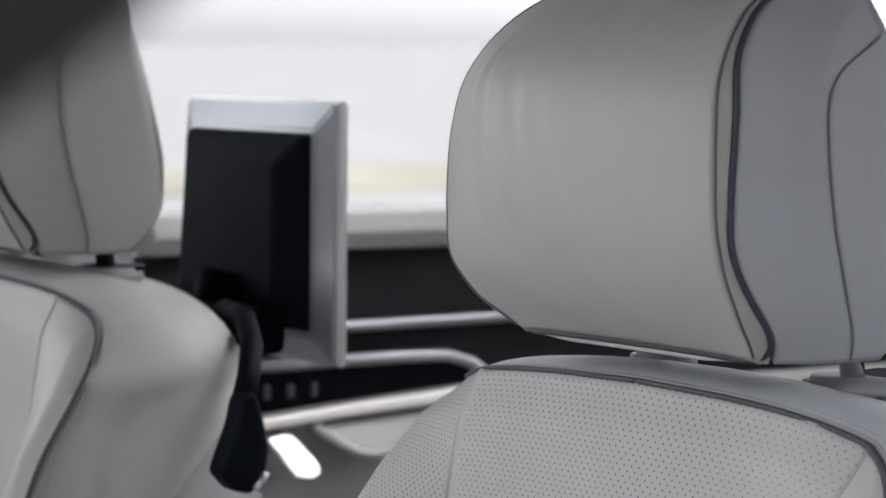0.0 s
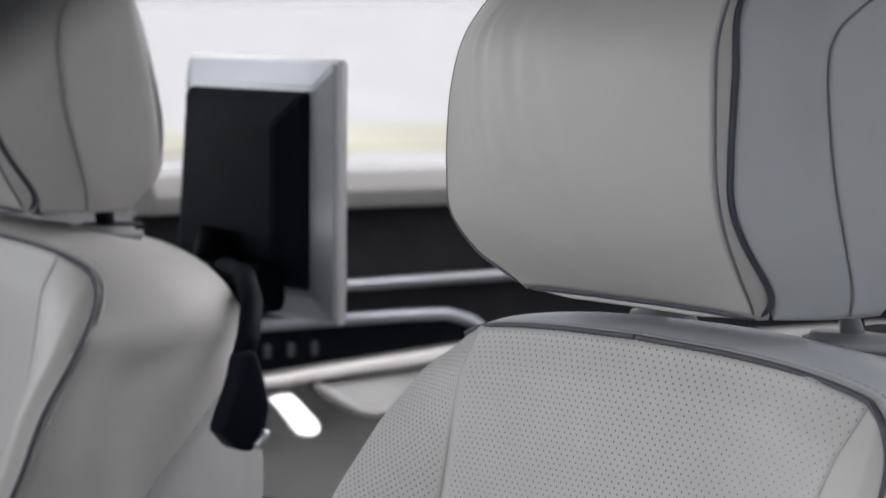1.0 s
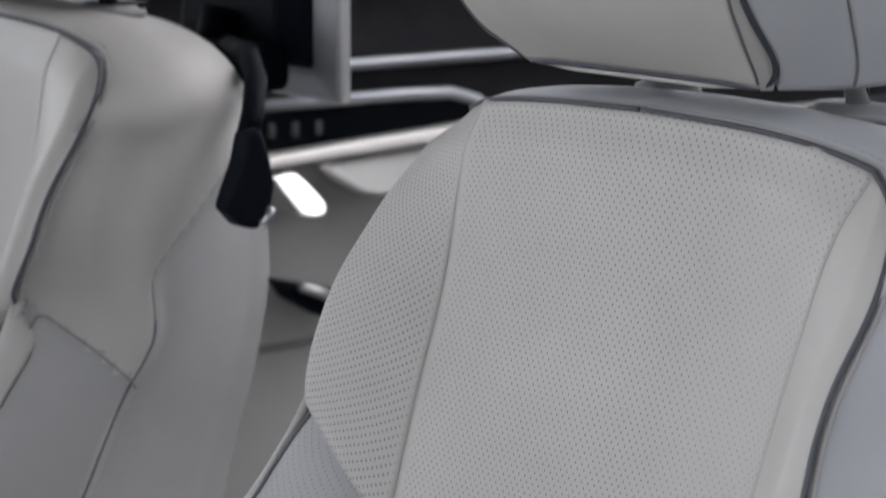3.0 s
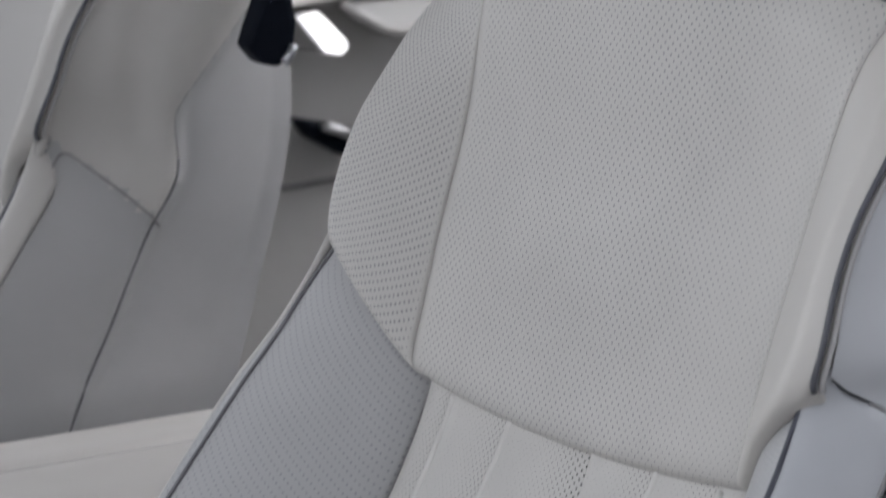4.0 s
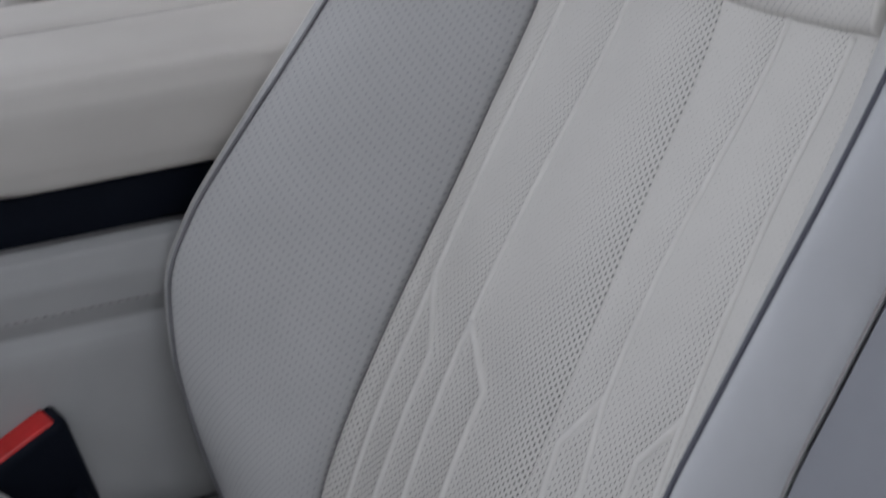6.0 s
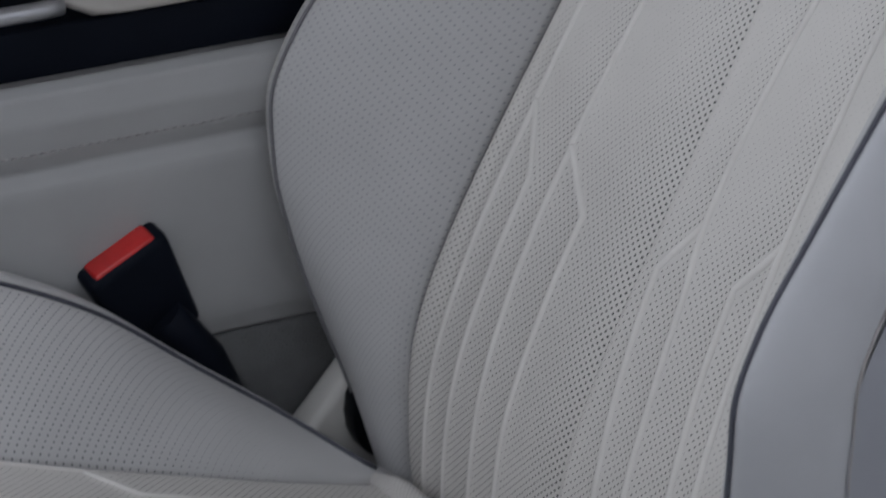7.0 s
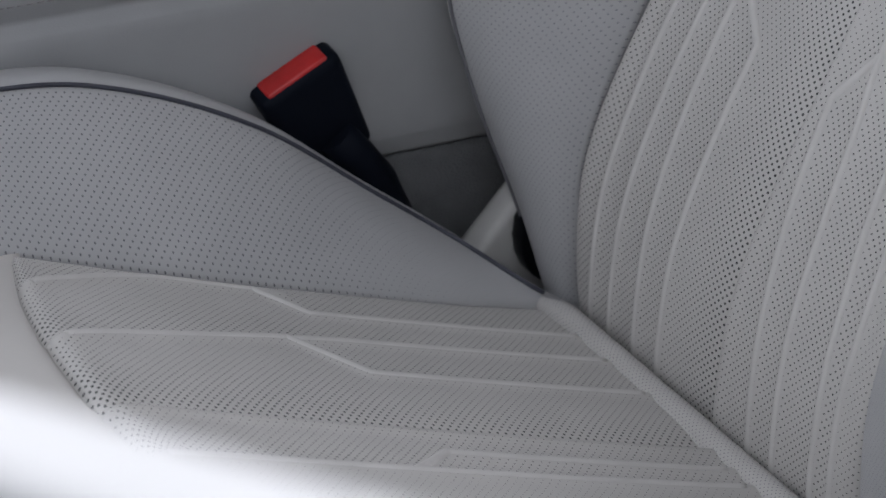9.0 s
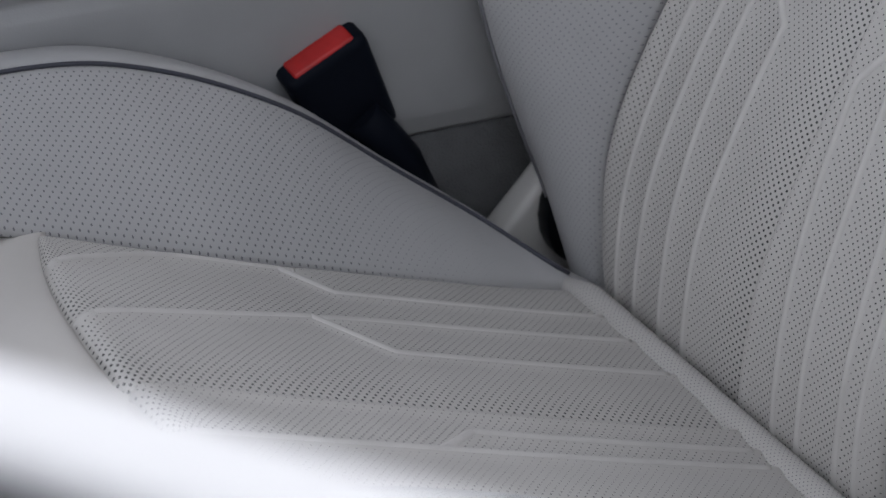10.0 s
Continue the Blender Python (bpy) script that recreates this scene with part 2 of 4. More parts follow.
# ---- the setting: ground and car body ----
structure("ground", sheet(lambda u, v: (u, v, -0.36), span(-600, 600, 24), span(-600, 600, 24), (0, 0, 1)), paving, "pale sunlit concrete ground", "ground")
# unseen dark surface, added to weaken light bounced onto the near side
structure("road", block(-300, 300, -300, 3.0, -0.50, -0.352), asphalt, "unseen grey asphalt under the car, added to cut bounced light", "road")
# unseen wall behind the camera, added to limit sky light through the doorway
structure("sky_blocking_wall", block(-14, 14, -3.6, -3.3, -0.352, 4.2, 0.02), render_wall, "unseen plain grey wall, added to hold back sky light", "wall")
structure("verge", sheet(lambda u, v: (u, v, -0.33 + 0.04 * noise.noise((u * 0.3, v * 0.3, 0))), span(-40, 90, 60), span(25, 30, 8), (0, 0, 1)), dry_grass, "strip of dry yellowish grass beyond the paving", "grass", 0.05)
structure("floor", block(-1.25, 1.60, -0.46, 1.14, -0.06, 0.0, 0.01), carpet, "grey carpeted car floor", "floor")
RX, RY = 0.58, 0.30     # front and near edges of the added roof glass, set by the light it lets in
roof = bmesh.new()
for x0, x1, y0, y1 in ((-0.40, RX, -0.40, 1.08), (1.40, 1.60, -0.40, 1.08), (RX, 1.40, -0.40, RY), (RX, 1.40, 0.97, 1.08)):
    bmesh.ops.create_cube(roof, size=1, matrix=Matrix.Translation(((x0 + x1) / 2, (y0 + y1) / 2, 1.45)) @ Matrix.Diagonal((x1 - x0, y1 - y0, 0.06, 1)))
structure("ceiling", roof, headliner, "grey cloth headliner under the car roof", "ceiling")
structure("wall_front", block(-1.32, -1.22, -0.46, 1.14, -0.06, 0.78, 0.03), plastic_grey, "plain grey front wall below the windscreen", "wall")
structure("wall_rear", block(1.60, 1.68, -0.46, 1.14, -0.06, 1.10, 0.02), leather, "plain grey rear wall of the cabin", "wall")
structure("wall_near", block(0.62, 1.60, -0.52, -0.46, -0.06, 1.03, 0.02), plastic_grey, "plain inner side of the rear door beside the camera", "wall")
structure("pillar_near", block(0.50, 0.62, -0.50, -0.42, -0.06, 1.48, 0.02), headliner, "grey centre pillar between the near doors", "pillar")
structure("sill_near", block(-0.95, 0.50, -0.52, -0.42, -0.10, 0.10, 0.02), paint_white, "white painted door sill of the open doorway", "sill")
FAR = 1.10          # inner face of the far doors
structure("wall_far", block(-1.22, 0.52, FAR, FAR + 0.06, -0.06, 1.03, 0.015), plastic_grey, "grey inner panel of the far front door", "wall")
structure("pillar_far", plate([(0.36, 1.02), (0.475, 1.02), (0.50, 1.46), (0.28, 1.46)], "y", FAR - 0.02, FAR + 0.05, 0.008), plastic_dark, "dark centre pillar beside the far window", "pillar")

# unseen roof glass, added so that sky light reaches the rear cabin and far door
added_roof_light = tagged(new("window_2"), "unseen tinted glass roof, added to let sky light in", "window", kind="structure")
roof_pane = part("pane", block(RX, 1.40, RY, 0.97, 1.463, 1.469), glass, added_roof_light)
roof_pane.visible_shadow = False

# the far rear door: frame, charcoal veneer, silver strips, switch panel, pocket
DX0, DX1 = 0.53, 1.58
door = tagged(new("door_1"), "light grey rear door with charcoal veneer and silver strips", "door", kind="structure")
door.location.z = -0.0044
part("door_panel", block(DX0, DX1, FAR, FAR + 0.06, 0.02, 0.86, 0.01), leather, door, "light grey lower door panel")
part("window_sill", plate([(FAR + 0.06, 1.0), (FAR - 0.004, 1.0), (FAR - 0.012, 1.016), (FAR - 0.004, 1.034), (FAR + 0.02, 1.038), (FAR + 0.06, 1.038)], "x", DX0, DX1, 0.003), leather_fine, door, "pale leather window sill")
part("veneer", plate([(FAR + 0.05, 0.86), (FAR + 0.012, 0.86), (FAR + 0.006, 0.93), (FAR + 0.012, 0.998), (FAR + 0.05, 0.998)], "x", DX0, DX1, 0.002), door_dark, door, "charcoal veneer panel")


def slope(bm, top, lean):
    """Draws the front of a door part outwards towards its lower end."""
    for v in bm.verts:
        if v.co.y < FAR - 0.012:
            v.co.y -= lean * (top - v.co.z)
    return bm


def strip(a, b, r, mat, name, label, n=12, squash=1.0, bend=None):
    pts = [Vector(a).lerp(Vector(b), i / n) for i in range(n + 1)]
    part(name, tube(pts, r, 10, squash=squash), mat, door, label)


strip((DX0 + 0.02, FAR - 0.0, 0.927), (1.40, FAR - 0.0, 0.937), 0.0055, silver, "trim_strip", "satin silver strip across the veneer")
ring = [(0.58, 0.897), (0.79, 0.899), (0.845, 0.898), (0.872, 0.890), (0.905, 0.868), (0.93, 0.850), (0.90, 0.838)]
part("switch_frame", tube([(x, FAR - 0.004, z) for x, z in ring], 0.006, 8), silver, door, "satin silver switch frame")
sp = part("switch_panel", plate([(0.56, 0.848), (0.56, 0.893), (0.79, 0.895), (0.845, 0.894), (0.87, 0.884), (0.905, 0.862)], "y", FAR - 0.006, FAR + 0.02, 0.002), plastic_black, door, "black gloss switch panel")
for i, x in enumerate((0.66, 0.685, 0.71)):
    part("switch", block(x - 0.016, x - 0.010, FAR - 0.009, FAR - 0.005, 0.868, 0.880, 0.001), plastic_grey_dark, sp, "small grey switch edge")
part("grab_ledge", slope(plate([(0.55, 0.836), (0.55, 0.846), (0.615, 0.852), (0.71, 0.860), (0.866, 0.871), (0.95, 0.876), (0.95, 0.862), (0.866, 0.858), (0.71, 0.849), (0.615, 0.842)], "y", FAR - 0.024, FAR + 0.01, 0.003), 0.865, 0.35), ledge_metal, door, "satin metal ledge under the switches")
part("door_handle", slope(plate([(0.631, 0.837), (0.658, 0.839), (0.674, 0.812), (0.670, 0.805), (0.660, 0.802), (0.645, 0.804)], "y", FAR - 0.030, FAR - 0.002, 0.004), 0.842, 0.9), bright_metal, door, "bright satin metal pull handle")
part("armrest_pocket", slope(plate([(0.689, 0.842), (0.708, 0.827), (0.722, 0.819), (0.752, 0.817), (0.78, 0.828), (0.83, 0.852)], "y", FAR - 0.02, FAR - 0.004, 0.004), 0.85, 0.55), plastic_pale, door, "pale grey pocket shell with a raised rim")
part("pocket_rim", tube([(x, FAR - 0.022 - 0.6 * (0.85 - z), z) for x, z in [(0.687, 0.843), (0.708, 0.827), (0.722, 0.818), (0.737, 0.8155), (0.752, 0.816), (0.78, 0.826), (0.811, 0.841), (0.835, 0.853)]], 0.0048, 10), leather_fine, door, "pale pocket rim")
part("lower_handle", plate([(0.640, 0.742), (0.700, 0.728), (0.712, 0.708), (0.690, 0.702), (0.655, 0.722)], "y", FAR - 0.03, FAR - 0.002, 0.004), plastic_dark, door, "dark lower recess")
part("recess_tip", tube([(0.660, FAR - 0.034, 0.735), (0.676, FAR - 0.035, 0.729), (0.692, FAR - 0.034, 0.722)], 0.0045, 10), bright_metal, door, "bright metal tip of the recess")
part("lower_strip", tube([(0.56, FAR - 0.002, 0.672), (0.72, FAR - 0.002, 0.680), (1.2, FAR - 0.002, 0.69)], 0.003, 6), piping_grey, door)
win = tagged(new("window_1"), "clear rear side window of the far door", "window", kind="structure")
pane = part("pane", block(0.48, 1.45, FAR + 0.035, FAR + 0.039, 1.03, 1.44), glass, win)
pane.visible_shadow = False
part("window_frame", block(1.45, 1.58, FAR - 0.0, FAR + 0.06, 1.04, 1.46, 0.01), headliner, win, "grey rear window frame")

# ---- the centre console ----
con = tagged(new("centre_console"), "light grey leather centre console with padded armrest lid", "console")
con.location = (0, 0, 0)


def console_side(u, v):
    prof = [(0.279, 0.0), (0.279, 0.36), (0.279, 0.386), (0.2745, 0.40), (0.273, 0.46), (0.2725, 0.505), (0.2775, 0.5155), (0.2725, 0.526), (0.270, 0.545), (0.2735, 0.5625), (0.282, 0.567)]
    i = min(int(v), len(prof) - 2)
    t = v - i
    return (u, prof[i][0] * (1 - t) + prof[i + 1][0] * t, prof[i][1] * (1 - t) + prof[i + 1][1] * t)


part("side_panel", sheet(console_side, span(-0.95, 0.30, 20), span(2, 10, 48), (0, -1, 0)), console_leather, con, "grey leather side panel with a seam", 0.01)
part("base", block(-0.95, 0.30, 0.279, 0.475, 0.0, 0.385, 0.004), carpet, con, "dark grey carpeted base")
part("core", block(-0.95, 0.295, 0.29, 0.47, 0.385, 0.568, 0.004), plastic_grey, con)
part("gap_trim", block(-0.95, 0.295, 0.286, 0.465, 0.568, 0.598, 0.002), plastic_dark, con, "dark blue-black trim band below the armrest")
part("side_seam", stitches([(x, 0.2722, 0.5275) for x in span(-0.9, 0.28, 100)], 0.004, 0.002, 0.0004), piping_grey, con)


def armrest(u, v):
    # u along the console, v round the section from the lower near edge over the top to the lower far edge
    nose = step(-0.20, -0.12, u)
    sec = [(0.290, 0.597), (0.279, 0.602), (0.2755, 0.616), (0.2765, 0.648), (0.284, 0.662), (0.300, 0.669), (0.36, 0.6725), (0.3655, 0.6705), (0.368, 0.669), (0.3705, 0.6705), (0.376, 0.6725), (0.435, 0.669), (0.452, 0.662), (0.460, 0.645), (0.460, 0.608), (0.448, 0.597)]
    i = min(int(v), len(sec) - 2)
    t = v - i
    y = sec[i][0] * (1 - t) + sec[i + 1][0] * t
    z = sec[i][1] * (1 - t) + sec[i + 1][1] * t
    z = 0.640 + (z - 0.640) * (0.45 + 0.55 * nose) + 0.012 * (1 - nose)
    y = 0.37 + (y - 0.37) * (0.93 + 0.07 * nose)
    return (u, y, z)


part("armrest", sheet(armrest, [-0.2, -0.195, -0.185, -0.17, -0.15, -0.13, -0.11] + span(-0.08, 0.29, 14), span(0, 15, 60), (0, 0, 1)), leather_fine, con, "padded pale leather armrest with two lids", 0.02)
part("lid_seam", tube([(x, 0.368, 0.6695) for x in span(-0.1, 0.29, 20)], 0.0012, 6), piping_grey, con)
part("trim_handle", tube([(-0.30, 0.288, 0.607), (-0.22, 0.284, 0.609), (-0.165, 0.284, 0.609), (-0.151, 0.285, 0.6095)], 0.007, 10, squash=0.8), silver, con, "rounded satin silver trim end")


# ---- the front seats ----
spine = spline([0.26, 0.32, 0.347, 0.401, 0.47, 0.538, 0.632, 0.729, 0.835, 0.891, 0.95, 1.01],
               [0.026, 0.009, 0.010, 0.019, 0.046, 0.081, 0.129, 0.177, 0.202, 0.217, 0.227, 0.236])
ridge = spline([0.30, 0.36, 0.415, 0.455, 0.495, 0.535, 0.575, 0.615, 0.655, 0.695, 0.735, 0.775, 0.815, 0.855, 0.895, 0.935, 0.975, 1.01],
               [0.020, 0.003, -0.015, -0.026, -0.033, -0.033, -0.017, 0.011, 0.041, 0.071, 0.102, 0.136, 0.160, 0.173, 0.187, 0.214, 0.238, 0.245])
half = spline([0.30, 0.36, 0.455, 0.535, 0.575, 0.655, 0.735, 0.775, 0.815, 0.855, 0.895, 0.935, 0.955, 0.970, 0.9825, 1.0],
              [0.205, 0.217, 0.233, 0.244, 0.245, 0.240, 0.233, 0.223, 0.216, 0.2195, 0.2218, 0.2187, 0.2110, 0.2015, 0.190, 0.165])
back = spline([0.24, 0.40, 0.55, 0.645, 0.71, 0.77, 0.82, 0.865, 0.91, 0.965, 1.01],
              [0.19, 0.225, 0.283, 0.323, 0.348, 0.370, 0.383, 0.387, 0.384, 0.375, 0.350])
fold_x = spline([0.40, 0.659, 0.696, 0.766, 0.778, 0.795, 0.809, 0.833, 0.843, 0.862, 0.885, 0.905, 0.93],
                [0.060, 0.178, 0.200, 0.240, 0.250, 0.260, 0.2620, 0.2615, 0.267, 0.286, 0.311, 0.335, 0.358])
crease_x = spline([0.80, 0.826, 0.849, 0.88, 0.921, 0.964], [0.245, 0.238, 0.234, 0.240, 0.259, 0.304])
SEAM = 0.150
seam = spline([0.28, 0.40, 0.50, 0.60, 0.68, 0.745, 0.80], [0.156, 0.160, 0.159, 0.154, 0.151, 0.150, 0.150])     # half width of the lower pad


def edge(y):
    """The height of the shoulder panel's lower edge."""
    a = min(abs(y), 0.25)
    return 0.735 + 0.010 * (a / SEAM) ** 2 if a < SEAM else 0.745 + 0.072 * min((a - SEAM) / 0.068, 1.0)


top_line = spline([0.0, 0.089, 0.134, 0.151, 0.168, 0.180, 0.190, 0.22], [1.003, 1.001, 0.9980, 0.9955, 0.9915, 0.9875, 0.9825, 0.965])
CORNER = (0.190, 0.9825)


def crown(y):
    """The height of the backrest's upper piping."""
    return top_line(abs(y))


def flare(z, s):
    """The wings bulge at their waists, the outboard one lower down."""
    return 0.0100 * math.exp(-((z - 0.826) / 0.032) ** 2) if s < 0 else 0.0060 * math.exp(-((z - 0.858) / 0.040) ** 2)


def front(y, z):
    y = min(max(y, -0.30), 0.30)
    w, s, r = half(z), spine(z), ridge(z)
    q = 0.145 - 0.018 * step(0.50, 0.36, z)
    t = min(max((abs(y) - q) / max(w - q, 0.01), 0.0), 1.0)
    g = 0.25 * t * t * (3 - 2 * t) + 0.75 * t ** 1.15
    return s - (s - r) * g


# raised ribs of the backrest: the line that runs its full height and its branch below the kink, sideways place by height
RIBS = (
    (spline([0.30, 0.40, 0.50, 0.55, 0.62, 0.68, 0.742], [0.124, 0.130, 0.132, 0.131, 0.126, 0.119, 0.113]), spline([0.30, 0.42, 0.52], [0.100, 0.104, 0.105])),
    (spline([0.30, 0.40, 0.45, 0.54, 0.60, 0.665, 0.742], [0.068, 0.073, 0.077, 0.080, 0.074, 0.064, 0.053]), spline([0.30, 0.42, 0.52], [0.040, 0.042, 0.042])),
    (spline([0.30, 0.42, 0.50, 0.545, 0.60, 0.66, 0.742], [-0.086, -0.078, -0.067, -0.057, -0.058, -0.066, -0.080]), spline([0.30, 0.40, 0.454, 0.512], [-0.062, -0.054, -0.045, -0.036])),
    (spline([0.30, 0.42, 0.50, 0.55, 0.62, 0.675, 0.742], [-0.140, -0.133, -0.124, -0.120, -0.119, -0.121, -0.130]), spline([0.30, 0.41, 0.481, 0.523], [-0.122, -0.115, -0.104, -0.099])),
)
PLEAT = -0.023
KINK0, KINK1 = (0.552, 0.541, 0.543, 0.551), (0.516, 0.514, 0.512, 0.522)


def rib_lines(z):
    """Sideways places of all ribs at the height z."""
    lines = []
    for k, (whole, branch) in enumerate(RIBS):
        lines.append(whole(z))
        if z < KINK0[k]:
            t = min((KINK0[k] - z) / (KINK0[k] - KINK1[k]), 1.0)
            lines.append(whole(KINK0[k]) * (1 - t) + branch(z) * t)
    return lines


def bump_line(d, width):
    return math.exp(-(d / width) ** 2)


def opened(y, lines, fold, far, least):
    """Size of the holes at y: they grow towards the next line on the outboard side, most of all towards the pleat."""
    below = max([c for c in lines if c <= y], default=-far)
    above = min([c for c in lines if c > y], default=far)
    t = (above - y) / max(above - below, 1e-4)
    clear = step(0.0022, 0.0040, min(y - below if below != fold else 1, above - y))
    most = 1.0 if below == fold else 0.84
    return clear * (least + (most - least) * t ** (1.2 + 2 * (0.58 - least))) * (0.75 if below == -far else 1.0)


def relief(y, lines, fold):
    """Height of the quilted relief at sideways place y: soft ridges, each with a shallow dip on its inboard side, and the pleat."""
    h = max([0.0] + [0.0019 * bump_line(y - c, 0.0058) for c in lines])
    for c in lines:
        d = y - c - 0.004
        h -= 0.0010 * math.exp(-max(d, 0) / 0.010) * step(-0.0045, 0.0015, d)
    d = y - fold
    return h - 0.0085 * math.exp(-max(d, 0) / 0.014) * step(-0.0008, 0.0012, d) + 0.0018 * math.exp(-((d + 0.004) / 0.005) ** 2)


pipe_front = spline([0, 0.05, 0.10, 0.14, 0.23, 0.345, 0.444, 0.584, 0.725, 0.795, 0.867, 0.94, 1.0],
                    [0.074, 0.066, 0.0575, 0.0516, 0.0402, 0.0319, 0.0296, 0.0297, 0.0341, 0.0406, 0.0509, 0.067, 0.088])
pipe_side = spline([0, 0.031, 0.077, 0.139, 0.215, 0.302, 0.374, 0.515, 0.655, 0.796, 0.867, 0.94, 1.0],
                   [0.083, 0.0806, 0.0747, 0.0631, 0.0503, 0.0407, 0.0381, 0.0385, 0.0416, 0.0480, 0.0570, 0.0725, 0.094])
seam_rear = spline([0, 0.068, 0.175, 0.324, 0.44, 0.583, 0.655, 0.726, 0.777, 0.851, 0.90, 1.0],
                   [0.129, 0.1255, 0.1160, 0.1050, 0.0998, 0.0968, 0.0973, 0.1020, 0.112, 0.141, 0.160, 0.190])
rim_rear = spline([0, 0.045, 0.096, 0.158, 0.281, 0.505, 0.707, 0.878, 1.0],
                  [0.158, 0.168, 0.177, 0.182, 0.1823, 0.1734, 0.162, 0.153, 0.140])


def headrest(seat, flip):
    hw = 0.121
    cx, z0, z1 = 0.164, 1.024 + (0.0 if flip else 0.0033), 1.218

    lean = spline([0, 0.04, 0.1, 0.2, 0.35, 0.47, 0.69, 0.89, 1.0], [0.0, 0.004, 0.013, 0.012, -0.003, -0.007, -0.010, -0.010, -0.011])

    def width(v, s=-1):
        # the near headrest's inboard end is rounder below and slopes in above
        more = lean(v) if s > 0 and not flip else 0.0
        return more + hw * (1 - 0.05 * (2 * v - 1) ** 4 - 0.75 * max(v - 0.5, 0) ** 2 - 0.12 * (max(0.42 - v, 0) / 0.42) ** 2)

    def face(u, v):
        # u across from -1 to 1, v up from 0 to 1
        z = z0 + (z1 - z0) * v
        dish = 0.030 * (1 - abs(u) ** 2.4) * (1 - 0.9 * (1 - min(v / 0.22, 1)) ** 2) * (1 - 0.5 * step(0.75, 1.0, v))
        wrinkle = 0.0
        for k in range(6):
            c = 0.66 - 0.16 * k - 0.62 * (1 - v) ** 1.2 + 0.03 * math.sin(5 * v + 2.1 * k)
            wrinkle += (0.0033 - 0.00035 * k) * math.exp(-((u - c) / (0.050 + 0.006 * k)) ** 2) * math.sin(math.pi * v) ** 1.5
        return (cx + pipe_front(v) - dish - wrinkle, width(v, u) * u, z - 0.002 * abs(u) ** 3 * (1 - v))
    hr = part("headrest", sheet(face, span(-1, 1, 80), span(0, 1, 60), (-1, 0, 0), lambda u, v: (u * hw, v * 0.2)), leather_fine, seat, "smooth pale grey leather headrest pad", 0.03, flip)

    def side(sgn, x_in, x_out, off, curl, mat, name, label):
        def fn(u, v):
            z = z0 + (z1 - z0) * v + (-0.003 - 0.001 * step(0.07, 0.12, x_in(v) + (x_out(v) - x_in(v)) * u)) * (1 - v)
            x = x_in(v) + (x_out(v) - x_in(v)) * u
            a = max(x - pipe_front(v), 0)
            y = width(v, sgn) + off * math.sin(min(a / 0.05, 1.0) * math.pi / 2) - 0.012 * max(a - 0.06, 0) / 0.06 - curl * step(0.85, 1.0, u)
            return (cx + x, sgn * y, z)
        part(name, sheet(fn, span(0, 1, 18), span(0, 1, 60), (0, sgn, 0)), mat, hr, label, 0.005, flip)
        return fn

    def cut(v):
        return min(seam_rear(v) - (0.012 if flip else 0.0), rim_rear(v) - 0.003)
    corners = {}
    for sgn in (-1, 1):
        lip = side(sgn, lambda v: pipe_front(v) + 0.0010, lambda v: pipe_side(v) - 0.001, 0.008, 0, leather_fine, "edge_band", "narrow leather band between two piped seams")
        pan = side(sgn, lambda v: pipe_side(v) + 0.0012, cut, 0.0105, 0, leather if flip else leather_pale_skylit, "side_panel", "leather side panel")
        rear = side(sgn, cut, rim_rear, 0.011, 0.008, leather if flip else leather_pale_skylit, "rear_panel", "leather rear side panel")
        part("front_piping", tube([Vector(lip(0, v)) + Vector((-0.0006, 0, 0)) for v in span(0.02, 0.99, 60)], 0.0009, 8), piping_mid, hr, "grey piping", 0, flip)
        corners[sgn] = [Vector(pan(0, v)) + Vector((-0.0012, sgn * 0.0002, 0)) for v in span(0.99, 0.035, 60)]
        part("rear_seam", tube([Vector(rear(0, v)) + Vector((0, sgn * 0.0001, 0)) for v in span(0.01, 0.865, 60)], 0.0006, 6), piping_grey, hr, "", 0, flip)
        part("stitching", stitches([Vector(pan(0, v)) + Vector((0.0078, sgn * 0.0012, 0)) for v in span(0.02, 0.98, 90)], 0.0036, 0.0020, 0.00060), piping_mid, hr, "", 0, flip)
    under = [Vector(face(u, 0.0)) + Vector((0.0, 0, -0.0002)) for u in span(-0.93, 0.93, 50)]
    part("side_piping", tube(eased(corners[-1] + [corners[-1][-1].lerp(under[0], k) + Vector((0.001, -0.001, -0.0030)) for k in (0.25, 0.5, 0.75)] + under[1:-1] + [corners[1][-1].lerp(under[-1], k) + Vector((0.001, 0.001, -0.0030)) for k in (0.75, 0.5, 0.25)] + corners[1][::-1], 6, 40, 136), 0.0017, 8), piping_dark, hr, "slate piping round the headrest's sides and lower edge", 0, flip)
    part("lower_lip", tube([p + Vector((0.002, 0, -0.0028 + 0.0030 * step(0.05, 0.10, abs(p.y)))) for p in under], 0.0015, 8), leather_fine, hr, "pale folded lip under the headrest", 0, flip)
    part("underside", sheet(lambda u, v: (0.240 + 0.085 * v, hw * 0.84 * u, z0 + 0.003 + 0.003 * v), span(-1, 1, 8), span(0, 1, 4), (0, 0, -1)), piping_grey, hr, "", 0.004, flip)
    part("rear_cover", sheet(lambda u, v: (cx + rim_rear(v * 0.92 + 0.04) - 0.004 + 0.006 * (1 - u * u), width(v * 0.92 + 0.04) * 0.93 * u, z0 + 0.01 + (z1 - z0 - 0.03) * v), span(-1, 1, 16), span(0, 1, 20), (1, 0, 0)), plastic_grey, hr, "grey rear cover", 0.006, flip)
